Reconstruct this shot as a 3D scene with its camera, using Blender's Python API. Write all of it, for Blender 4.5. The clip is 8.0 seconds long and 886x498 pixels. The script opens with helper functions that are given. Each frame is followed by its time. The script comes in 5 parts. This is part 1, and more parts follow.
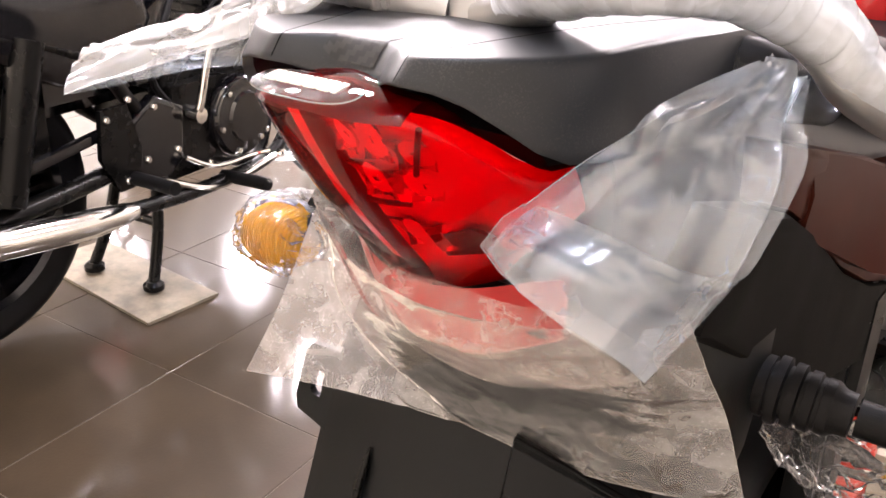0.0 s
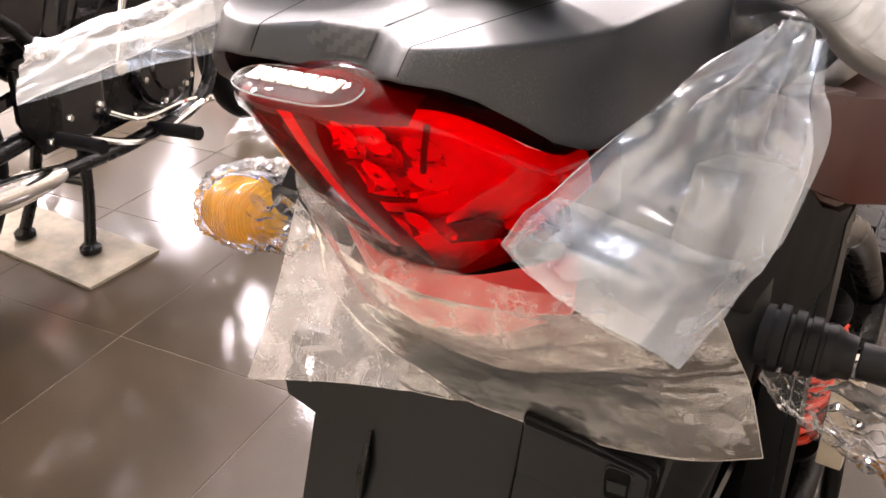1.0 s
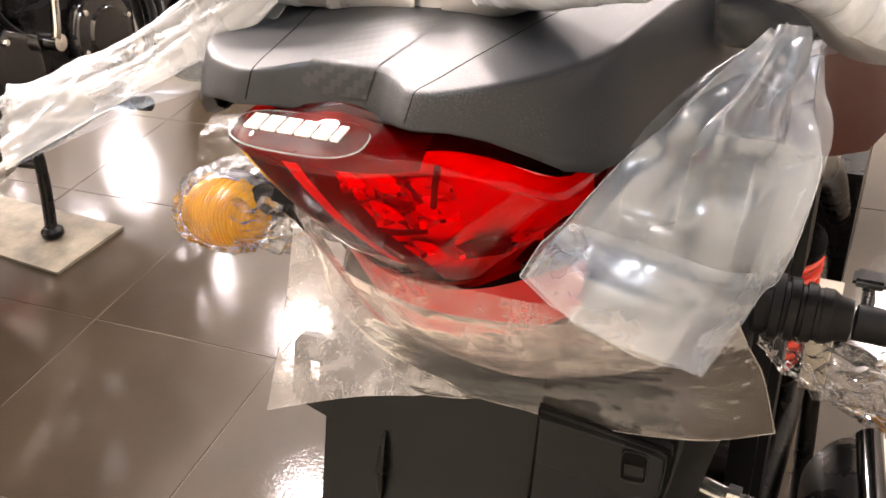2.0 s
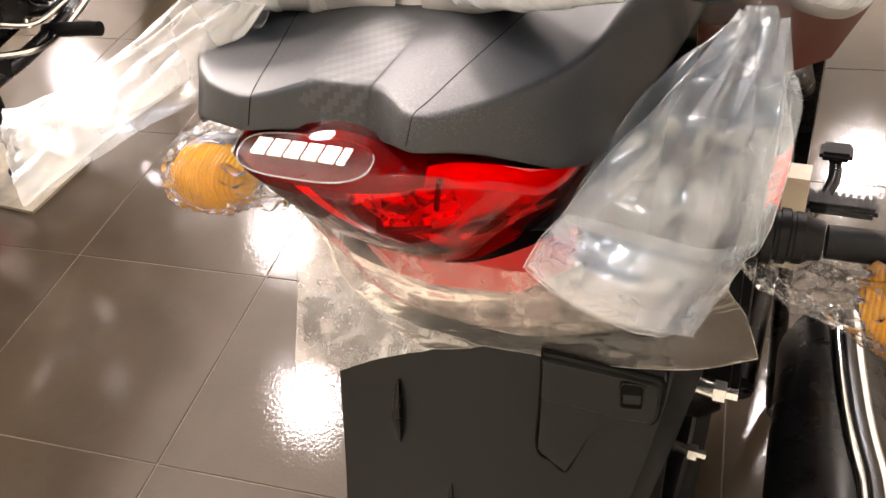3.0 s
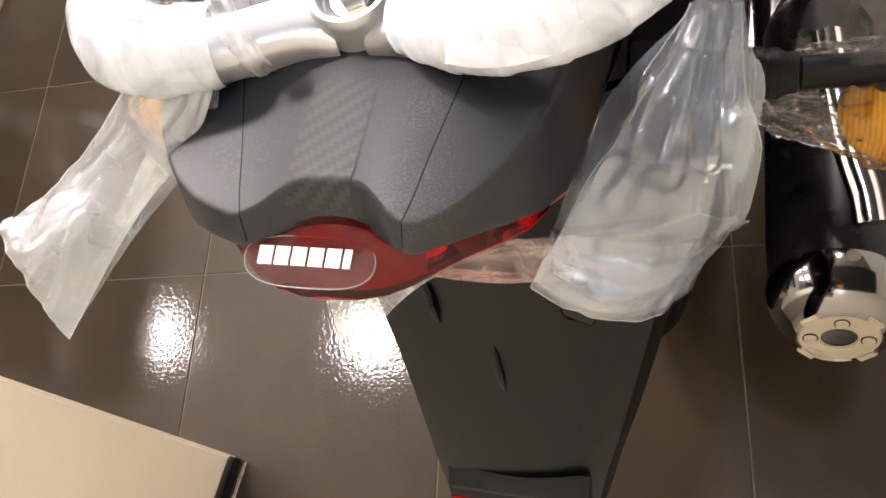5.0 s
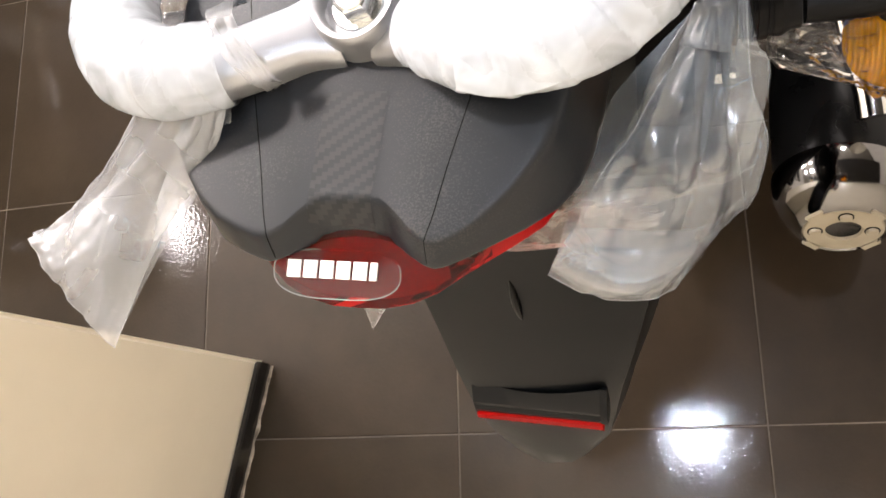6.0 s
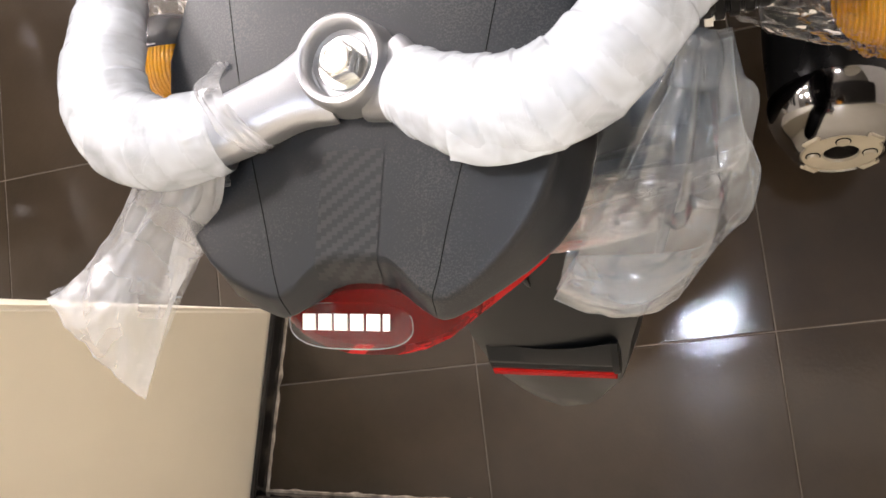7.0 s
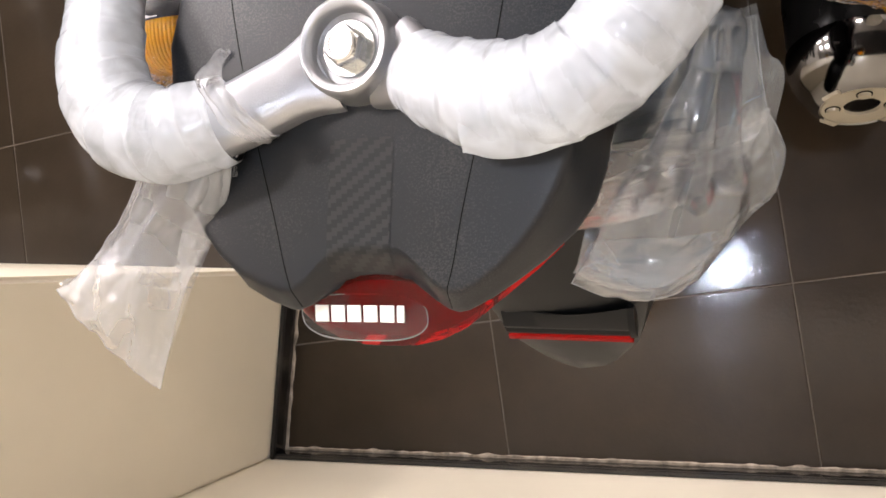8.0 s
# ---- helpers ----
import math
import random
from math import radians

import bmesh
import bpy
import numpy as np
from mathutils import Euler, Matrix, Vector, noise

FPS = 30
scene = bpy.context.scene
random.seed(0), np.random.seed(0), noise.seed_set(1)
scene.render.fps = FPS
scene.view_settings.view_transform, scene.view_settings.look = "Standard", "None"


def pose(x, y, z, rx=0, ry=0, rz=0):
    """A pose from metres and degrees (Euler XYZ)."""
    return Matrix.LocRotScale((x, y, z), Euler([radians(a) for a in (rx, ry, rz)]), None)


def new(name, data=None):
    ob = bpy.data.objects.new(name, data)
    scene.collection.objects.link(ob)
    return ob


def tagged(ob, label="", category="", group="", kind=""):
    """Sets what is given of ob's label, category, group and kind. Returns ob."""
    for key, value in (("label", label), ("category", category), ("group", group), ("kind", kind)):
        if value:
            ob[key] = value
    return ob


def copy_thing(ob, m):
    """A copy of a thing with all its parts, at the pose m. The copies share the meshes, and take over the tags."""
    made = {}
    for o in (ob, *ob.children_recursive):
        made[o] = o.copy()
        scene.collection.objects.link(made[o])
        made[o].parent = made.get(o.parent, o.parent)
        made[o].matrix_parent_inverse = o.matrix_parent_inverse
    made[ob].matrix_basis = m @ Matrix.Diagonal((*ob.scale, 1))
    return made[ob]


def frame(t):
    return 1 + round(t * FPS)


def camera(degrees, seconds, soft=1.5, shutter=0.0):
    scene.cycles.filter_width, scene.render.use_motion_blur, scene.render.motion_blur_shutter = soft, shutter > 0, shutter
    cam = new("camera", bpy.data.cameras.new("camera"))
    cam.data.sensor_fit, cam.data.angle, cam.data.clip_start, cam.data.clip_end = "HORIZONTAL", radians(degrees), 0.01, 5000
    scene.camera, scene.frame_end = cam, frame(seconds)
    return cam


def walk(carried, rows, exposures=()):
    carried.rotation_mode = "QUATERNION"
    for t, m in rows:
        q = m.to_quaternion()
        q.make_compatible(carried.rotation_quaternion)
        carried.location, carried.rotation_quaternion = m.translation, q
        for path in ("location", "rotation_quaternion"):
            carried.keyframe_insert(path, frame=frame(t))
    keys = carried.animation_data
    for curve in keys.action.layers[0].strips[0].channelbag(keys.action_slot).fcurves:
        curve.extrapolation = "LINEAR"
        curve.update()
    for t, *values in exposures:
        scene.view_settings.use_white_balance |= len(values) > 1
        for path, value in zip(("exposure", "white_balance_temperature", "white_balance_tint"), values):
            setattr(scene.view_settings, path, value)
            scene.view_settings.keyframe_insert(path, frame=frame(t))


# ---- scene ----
from mathutils.bvhtree import BVHTree
# camera and its walk
cam = camera(54.6, 8.0, soft=1.6)
PATH = [
    (0.0, 0.1817, -0.2183, 0.9621, 65.24, -2.6, 31.45),
    (0.5, 0.1667, -0.2136, 0.9658, 63.4, -1.91, 27.25),
    (1.0, 0.1471, -0.2088, 0.976, 60.31, -0.23, 25.37),
    (1.2, 0.1374, -0.2060, 0.9845, 59.34, 0.71, 23.96),
    (2.3, 0.1236, -0.2, 1.0126, 53.69, 3.92, 19.0),
    (2.5, 0.1204, -0.2001, 1.0225, 51.87, 4.67, 17.82),
    (3.0, 0.1168, -0.1956, 1.0454, 47.5, 6.34, 15.4),
    (3.5, 0.1155, -0.1797, 1.0692, 41.92, 8.03, 12.77),
    (4.0, 0.1161, -0.1564, 1.0935, 35.34, 11.32, 8.92),
    (4.5, 0.1165, -0.13, 1.1162, 28.99, 13.83, 5.62),
    (5.8, 0.1149, -0.0687, 1.1578, 14.58, 15.66, -0.69),
    (6.0, 0.1167, -0.0618, 1.1622, 12.81, 16.33, -1.31),
    (6.5, 0.1204, -0.0357, 1.1728, 8.57, 17.41, -4.27),
    (7.0, 0.1238, -0.0129, 1.1779, 4.51, 17.33, -6.86),
    (7.5, 0.1241, -0.0052, 1.1738, 2.63, 18.28, -7.31),
    (8.0, 0.1231, 0.0023, 1.1714, 0.6, 18.19, -8.12),
]
walk(cam, [(t, pose(x, y, z, rx, ry, rz)) for t, x, y, z, rx, ry, rz in PATH], [(0.0, 1.46, 6500.0, 25.0), (1.0, 1.43, 6650.0, 24.0), (2.5, 1.40, 7000.0, 21.0), (3.5, 1.56, 7000.0, 19.0), (4.0, 1.52, 6950.0, 18.0), (4.5, 1.20, 6850.0, 18.0), (6.0, 1.02, 6650.0, 18.0), (6.5, 0.98, 6620.0, 18.0), (7.0, 0.82, 6600.0, 19.0), (8.0, 0.58, 6600.0, 20.0)])

# ---- light: a closed showroom with round ceiling lamps, some added as fill, and a glazed front far off ----
world = bpy.data.worlds.new("World")
scene.world = world
world.use_nodes = True
world.node_tree.nodes["Background"].inputs[0].default_value = (0.92, 0.96, 1.0, 1)
world.node_tree.nodes["Background"].inputs[1].default_value = 1.8
CEILING = 4.2
DARK_SLAB_Z = 3.29
DARK_SLAB_X, DARK_SLAB_Y = -0.9, 1.5
LAMP_POWER = 70.0
LAMP_HEIGHT = 2.65
# first eight and last follow floor reflections; the ten between are added fill
LAMPS = [(-2.55, 1.13), (-1.29, 1.06), (-1.75, 2.30), (-3.55, 4.01), (-4.56, 4.01), (-5.11, 5.19),
         (-4.60, 2.86), (-5.56, 3.00), (-3.00, 2.36), (-2.46, 3.55), (-1.18, 3.46), (-3.92, 1.45),
         (-2.36, 4.92), (-3.83, 6.38), (-6.38, 4.74), (-6.57, 6.93), (-0.54, 5.65), (0.47, 2.64),
         (1.15, 4.74)]


# ---- materials ----
def material(name):
    m = bpy.data.materials.new(name)
    m.use_nodes = True
    nt = m.node_tree
    return m, nt, nt.nodes["Principled BSDF"]


def node(nt, kind, **values):
    n = nt.nodes.new(kind)
    for k, v in values.items():
        n.inputs[k].default_value = v
    return n


def surface(name, colour, rough=0.5, metal=0.0, grain=0.0, grain_size=400.0, vary=0.15, vary_size=18.0, rough_vary=0.1,
            coat=0.0, spec=0.5, ior=1.5, dust=None, dust_amount=0.0):
    """A plain surface with mottling, fine grain and uneven gloss; sizes in cycles a metre."""
    m, nt, p = material(name)
    geo = nt.nodes.new("ShaderNodeTexCoord")
    big = node(nt, "ShaderNodeTexNoise", Scale=vary_size, Detail=5.0, Roughness=0.6)
    nt.links.new(geo.outputs["Object"], big.inputs["Vector"])
    ramp = nt.nodes.new("ShaderNodeValToRGB")
    c = Vector(colour)
    ramp.color_ramp.elements[0].position, ramp.color_ramp.elements[1].position = 0.3, 0.7
    ramp.color_ramp.elements[0].color = (*(c * (1 - vary)), 1)
    ramp.color_ramp.elements[1].color = (*[min(1, q) for q in c * (1 + vary)], 1)
    nt.links.new(big.outputs["Fac"], ramp.inputs["Fac"])
    out = ramp.outputs["Color"]
    if dust:
        fine = node(nt, "ShaderNodeTexNoise", Scale=1400.0, Detail=2.0)
        nt.links.new(geo.outputs["Object"], fine.inputs["Vector"])
        wide = node(nt, "ShaderNodeTexNoise", Scale=22.0, Detail=3.0)
        nt.links.new(geo.outputs["Object"], wide.inputs["Vector"])
        mul = nt.nodes.new("ShaderNodeMath")
        mul.operation = "MULTIPLY"
        nt.links.new(fine.outputs["Fac"], mul.inputs[0])
        nt.links.new(wide.outputs["Fac"], mul.inputs[1])
        mr = nt.nodes.new("ShaderNodeMapRange")
        mr.inputs["From Min"].default_value, mr.inputs["From Max"].default_value = 0.27, 0.42
        mr.inputs["To Max"].default_value = dust_amount
        nt.links.new(mul.outputs[0], mr.inputs["Value"])
        mix = nt.nodes.new("ShaderNodeMix")
        mix.data_type = "RGBA"
        nt.links.new(mr.outputs[0], mix.inputs["Factor"])
        nt.links.new(out, mix.inputs["A"])
        mix.inputs["B"].default_value = (*dust, 1)
        out = mix.outputs["Result"]
    nt.links.new(out, p.inputs["Base Color"])
    rr = nt.nodes.new("ShaderNodeMapRange")
    rr.inputs["To Min"].default_value, rr.inputs["To Max"].default_value = max(0, rough - rough_vary), min(1, rough + rough_vary)
    nt.links.new(big.outputs["Fac"], rr.inputs["Value"])
    nt.links.new(rr.outputs[0], p.inputs["Roughness"])
    p.inputs["Metallic"].default_value = metal
    p.inputs["Specular IOR Level"].default_value = spec
    p.inputs["IOR"].default_value = ior
    p.inputs["Coat Weight"].default_value = coat
    p.inputs["Coat Roughness"].default_value = 0.08
    if grain:
        g = node(nt, "ShaderNodeTexNoise", Scale=grain_size, Detail=3.0)
        nt.links.new(geo.outputs["Object"], g.inputs["Vector"])
        b = node(nt, "ShaderNodeBump", Strength=grain, Distance=0.001)
        nt.links.new(g.outputs["Fac"], b.inputs["Height"])
        nt.links.new(b.outputs["Normal"], p.inputs["Normal"])
    return m


def film(name, tint, milk, gloss=0.1, milky=(0.85, 0.87, 0.9), size=30.0, streak=0.6, ior=1.5, speck_amount=0.4, cells=60.0, facet=0.2, lines=0.1, stretch=(1, 1, 1), haze=0.0):
    """Thin plastic film: mostly see-through, a little cloudy, creased into flat facets whose edges are whitened."""
    m, nt, p = material(name)
    nt.nodes.remove(p)
    end = nt.nodes["Material Output"]
    geo = nt.nodes.new("ShaderNodeTexCoord")
    soft = node(nt, "ShaderNodeTexNoise", Scale=size, Detail=2.0, Roughness=0.5, Distortion=0.8)
    fine = node(nt, "ShaderNodeTexNoise", Scale=size * 14, Detail=2.0)
    for n in (soft, fine):
        nt.links.new(geo.outputs["Object"], n.inputs["Vector"])

    def vector(op, a, b):
        n = nt.nodes.new("ShaderNodeVectorMath")
        n.operation = op
        for k, v in enumerate((a, b)):
            if isinstance(v, tuple):
                n.inputs[k].default_value = v
            elif isinstance(v, float):
                n.inputs["Scale"].default_value = v
            else:
                nt.links.new(v, n.inputs[k])
        return n.outputs[0]
    drift = node(nt, "ShaderNodeTexNoise", Scale=cells * 0.6, Detail=1.0)
    nt.links.new(geo.outputs["Object"], drift.inputs["Vector"])
    bent = vector("ADD", vector("MULTIPLY", geo.outputs["Object"], stretch), vector("SCALE", vector("SUBTRACT", drift.outputs["Color"], (0.5, 0.5, 0.5)), 0.9 / cells))
    normal = None
    where = nt.nodes.new("ShaderNodeNewGeometry")
    normal = where.outputs["Normal"]
    edges = []
    where_creased = nt.nodes.new("ShaderNodeMapRange")
    where_creased.inputs["From Min"].default_value, where_creased.inputs["From Max"].default_value, where_creased.inputs["To Max"].default_value = 0.46, 0.66, 1.2
    nt.links.new(drift.outputs["Fac"], where_creased.inputs["Value"])
    for scale, tilt in ((cells, facet), (cells * 2.7, facet * 0.5), (cells * 6.0, facet * 0.1)):
        v = node(nt, "ShaderNodeTexVoronoi", Scale=scale)
        e = node(nt, "ShaderNodeTexVoronoi", Scale=scale)
        e.feature = "DISTANCE_TO_EDGE"
        nt.links.new(bent, v.inputs["Vector"])
        nt.links.new(bent, e.inputs["Vector"])
        normal = vector("ADD", normal, vector("SCALE", vector("SUBTRACT", v.outputs["Color"], (0.5, 0.5, 0.5)), tilt))
        mr = nt.nodes.new("ShaderNodeMapRange")
        mr.inputs["From Min"].default_value, mr.inputs["From Max"].default_value = 0.0, 0.018
        mr.inputs["To Min"].default_value, mr.inputs["To Max"].default_value = lines, 0.0
        nt.links.new(e.outputs["Distance"], mr.inputs["Value"])
        patchy = nt.nodes.new("ShaderNodeMath")
        patchy.operation = "MULTIPLY"
        nt.links.new(mr.outputs[0], patchy.inputs[0])
        nt.links.new(where_creased.outputs[0], patchy.inputs[1])
        edges.append(patchy.outputs[0])
    unit = nt.nodes.new("ShaderNodeVectorMath")
    unit.operation = "NORMALIZE"
    nt.links.new(normal, unit.inputs[0])
    clear_shader = node(nt, "ShaderNodeBsdfTransparent", Color=(*tint, 1))
    back = node(nt, "ShaderNodeBsdfTranslucent", Color=(*milky, 1))
    face = node(nt, "ShaderNodeBsdfDiffuse", Color=(*milky, 1))
    both = node(nt, "ShaderNodeMixShader", Fac=0.5)
    nt.links.new(back.outputs[0], both.inputs[1])
    nt.links.new(face.outputs[0], both.inputs[2])
    cloud = nt.nodes.new("ShaderNodeMapRange")
    cloud.inputs["From Min"].default_value, cloud.inputs["From Max"].default_value = 0.3, 0.75
    cloud.inputs["To Min"].default_value, cloud.inputs["To Max"].default_value = milk * (1 - streak), min(1, milk * (1 + streak))
    nt.links.new(soft.outputs["Fac"], cloud.inputs["Value"])
    speck = nt.nodes.new("ShaderNodeMapRange")
    speck.inputs["From Min"].default_value, speck.inputs["From Max"].default_value, speck.inputs["To Max"].default_value = 0.6, 0.8, milk * speck_amount
    nt.links.new(fine.outputs["Fac"], speck.inputs["Value"])
    total = cloud.outputs[0]
    for extra in [speck.outputs[0]] + edges:
        add = nt.nodes.new("ShaderNodeMath")
        add.use_clamp = True
        nt.links.new(total, add.inputs[0])
        nt.links.new(extra, add.inputs[1])
        total = add.outputs[0]
    body = nt.nodes.new("ShaderNodeMixShader")
    nt.links.new(total, body.inputs["Fac"])
    nt.links.new(clear_shader.outputs[0], body.inputs[1])
    nt.links.new(both.outputs[0], body.inputs[2])
    shine = node(nt, "ShaderNodeBsdfGlossy", Roughness=gloss)
    fres = node(nt, "ShaderNodeFresnel", IOR=ior)
    nt.links.new(unit.outputs[0], shine.inputs["Normal"])
    nt.links.new(unit.outputs[0], fres.inputs["Normal"])
    if haze:
        wide = node(nt, "ShaderNodeBsdfGlossy", Roughness=0.27)
        nt.links.new(unit.outputs[0], wide.inputs["Normal"])
        lobes = node(nt, "ShaderNodeMixShader", Fac=haze)
        nt.links.new(shine.outputs[0], lobes.inputs[1])
        nt.links.new(wide.outputs[0], lobes.inputs[2])
        shine = lobes
    top = nt.nodes.new("ShaderNodeMixShader")
    nt.links.new(fres.outputs[0], top.inputs["Fac"])
    nt.links.new(body.outputs[0], top.inputs[1])
    nt.links.new(shine.outputs[0], top.inputs[2])
    nt.links.new(top.outputs[0], end.inputs["Surface"])
    return m


def coloured_glass(name, tint, rough=0.03, ior=1.5, body=0.0, body_colour=None, ribs=0.0):
    """Dyed clear plastic of a lamp lens: dye in what passes, gloss on its face, a little dye seen by itself."""
    m, nt, p = material(name)
    nt.nodes.remove(p)
    end = nt.nodes["Material Output"]
    geo = nt.nodes.new("ShaderNodeTexCoord")
    wave = node(nt, "ShaderNodeTexNoise", Scale=60.0, Detail=2.0)
    nt.links.new(geo.outputs["Object"], wave.inputs["Vector"])
    bump = node(nt, "ShaderNodeBump", Strength=0.06 + ribs, Distance=0.002)
    nt.links.new(wave.outputs["Fac"], bump.inputs["Height"])
    rib = node(nt, "ShaderNodeTexWave", Scale=130.0, Distortion=0.8, Detail=1.0)
    nt.links.new(geo.outputs["Object"], rib.inputs["Vector"])
    t = node(nt, "ShaderNodeBsdfTransparent", Color=(*tint, 1))
    d = node(nt, "ShaderNodeBsdfTranslucent", Color=(*(body_colour or tint), 1))
    d2 = node(nt, "ShaderNodeBsdfDiffuse", Color=(*(body_colour or tint), 1))
    dd = node(nt, "ShaderNodeMixShader", Fac=0.72)
    nt.links.new(d.outputs[0], dd.inputs[1])
    nt.links.new(d2.outputs[0], dd.inputs[2])
    if ribs:
        nt.links.new(rib.outputs["Fac"], bump.inputs["Height"])
        # rib shading put into the colour: grooves darker than crests
        deep = nt.nodes.new("ShaderNodeMix")
        deep.data_type = "RGBA"
        nt.links.new(rib.outputs["Fac"], deep.inputs["Factor"])
        deep.inputs["A"].default_value = (*[0.72 * c for c in (body_colour or tint)], 1)
        deep.inputs["B"].default_value = (*(body_colour or tint), 1)
        for n in (d, d2):
            nt.links.new(deep.outputs["Result"], n.inputs["Color"])
            nt.links.new(bump.outputs["Normal"], n.inputs["Normal"])
    b = node(nt, "ShaderNodeMixShader", Fac=body)
    nt.links.new(t.outputs[0], b.inputs[1])
    nt.links.new(dd.outputs[0], b.inputs[2])
    g = node(nt, "ShaderNodeBsdfGlossy", Roughness=rough)
    f = node(nt, "ShaderNodeFresnel", IOR=ior)
    nt.links.new(bump.outputs["Normal"], g.inputs["Normal"])
    nt.links.new(bump.outputs["Normal"], f.inputs["Normal"])
    s = nt.nodes.new("ShaderNodeMixShader")
    nt.links.new(f.outputs[0], s.inputs["Fac"])
    nt.links.new(b.outputs[0], s.inputs[1])
    nt.links.new(g.outputs[0], s.inputs[2])
    nt.links.new(s.outputs[0], end.inputs["Surface"])
    return m


BLACK_PLASTIC = surface("black_plastic", (0.0036, 0.0054, 0.0084), 0.43, grain=0.04, grain_size=1300, vary=0.12, rough_vary=0.05, spec=0.5, ior=1.40, dust=(0.22, 0.21, 0.19), dust_amount=0.08)
MUDGUARD_PLASTIC = surface("mudguard_plastic", (0.0022, 0.0028, 0.0034), 0.40, spec=0.5, ior=1.27, grain=0.05, grain_size=1000, vary=0.15)
MATT_BLACK = surface("matt_black_plastic", (0.0040, 0.0038, 0.0036), 0.7, spec=0.5, ior=1.15, grain=0.05, grain_size=1000, vary=0.2)
SLOT_BLACK = surface("slot_black", (0.002, 0.002, 0.002), 0.8, spec=0.05)
RUBBER = surface("rubber", (0.0035, 0.0035, 0.004), 0.5, ior=1.22, grain=0.1, grain_size=900, vary=0.25)
BLACK_PAINT = surface("black_paint", (0.004, 0.004, 0.005), 0.12, coat=0.4, vary=0.2, ior=1.35)
BLACK_STEEL = surface("black_steel", (0.003, 0.003, 0.003), 0.28, grain=0.04, vary=0.3, ior=1.25)
CAST_METAL = surface("cast_metal", (0.36, 0.37, 0.385), 0.40, metal=0.8, grain=0.14, grain_size=1500, vary=0.08)
BRACKET_METAL = surface("bracket_metal", (0.40, 0.36, 0.29), 0.6, metal=0.0, grain=0.15, grain_size=900, vary=0.15)
CHROME = surface("chrome", (0.72, 0.71, 0.69), 0.11, metal=1.0, vary=0.04, rough_vary=0.03)
DARK_CHROME = surface("dark_chrome", (0.17, 0.165, 0.16), 0.09, metal=1.0, vary=0.05, rough_vary=0.03)
ZINC = surface("zinc", (0.68, 0.69, 0.68), 0.2, metal=1.0, grain=0.2, grain_size=1200, vary=0.15)
END_PLATE = surface("end_plate", (0.31, 0.27, 0.20), 0.45, metal=0.0, grain=0.1, vary=0.12)
RED_SPRING = surface("red_spring", (0.62, 0.035, 0.012), 0.35, coat=0.3, vary=0.12)
RED_PAINT = surface("red_paint", (0.33, 0.012, 0.012), 0.18, coat=0.7, vary=0.1)
DARK_RED_PAINT = surface("dark_red_paint", (0.034, 0.008, 0.005), 0.35, spec=0.5, ior=1.14, vary=0.15)
SEAT_VINYL = surface("seat_vinyl", (0.005, 0.005, 0.006), 0.5, grain=0.1, grain_size=900, vary=0.2, ior=1.2)
HOUSING = surface("lamp_housing", (0.86, 0.84, 0.82), 0.35, metal=0.0, vary=0.06)
DARK_HOUSING = surface("dark_housing", (0.07, 0.065, 0.065), 0.45, vary=0.1)
# the deep side of the lamp: shade put into the housing's colour
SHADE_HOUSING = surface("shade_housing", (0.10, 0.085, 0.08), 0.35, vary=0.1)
MIRROR_CUP = surface("mirror_cup", (0.86, 0.84, 0.82), 0.12, metal=0.85, vary=0.06, rough_vary=0.04)
WHITE_PAINT = surface("white_letters", (0.86, 0.86, 0.84), 0.4, vary=0.03)
WALL_PAINT = surface("wall_paint", (0.85, 0.78, 0.63), 0.55, grain=0.08, grain_size=120, vary=0.05, vary_size=3)
SKIRTING = surface("black_skirting", (0.008, 0.007, 0.007), 0.12, vary=0.3, dust=(0.3, 0.26, 0.2), dust_amount=0.2)
MORTAR = surface("mortar", (0.30, 0.25, 0.19), 0.9, grain=0.4, grain_size=300, vary=0.7, vary_size=60)
GROUT = surface("grout", (0.085, 0.07, 0.055), 0.8, grain=0.3, grain_size=500, vary=0.6, vary_size=5)
CEILING_PAINT = surface("ceiling_paint", (0.22, 0.20, 0.17), 0.8, vary=0.05, vary_size=2)
DARK_SLAB_PAINT = surface("dark_slab_paint", (0.03, 0.027, 0.024), 0.8, vary=0.1, vary_size=2)
LAMP_RING = surface("lamp_ring", (0.78, 0.77, 0.74), 0.5, vary=0.03)
ROOM_PAINT = surface("room_paint", (0.70, 0.67, 0.62), 0.7, vary=0.06, vary_size=1.5)
PAPER_BOARD = surface("stained_board", (0.19, 0.165, 0.125), 0.6, grain=0.3, grain_size=200, vary=0.4, vary_size=22)
TAPE_WRAP = film("wrap_film", (0.95, 0.96, 0.98), 0.70, gloss=0.2, milky=(0.86, 0.92, 0.98), size=60, streak=0.3, speck_amount=0.0, cells=90, facet=0.08, lines=0.0, ior=1.35)
TAPE_THIN = film("thin_wrap_film", (0.95, 0.96, 0.98), 0.62, gloss=0.16, milky=(0.86, 0.92, 0.98), size=60, streak=0.3, speck_amount=0.0, cells=90, facet=0.10, lines=0.05, ior=1.35)
BAG_FILM = film("bag_film", (0.985, 0.99, 0.995), 0.125, gloss=0.11, milky=(0.66, 0.82, 1.0), size=14, streak=0.35, speck_amount=0.9, ior=1.8, cells=60, facet=0.11, lines=0.16, stretch=(1, 1, 0.55), haze=0.75)
BAG_FOOT_FILM = film("bag_foot_film", (0.985, 0.99, 0.995), 0.30, gloss=0.12, milky=(0.74, 0.86, 1.0), size=14, streak=0.25, speck_amount=0.4, ior=1.5, cells=60, facet=0.12, lines=0.08, haze=0.5)
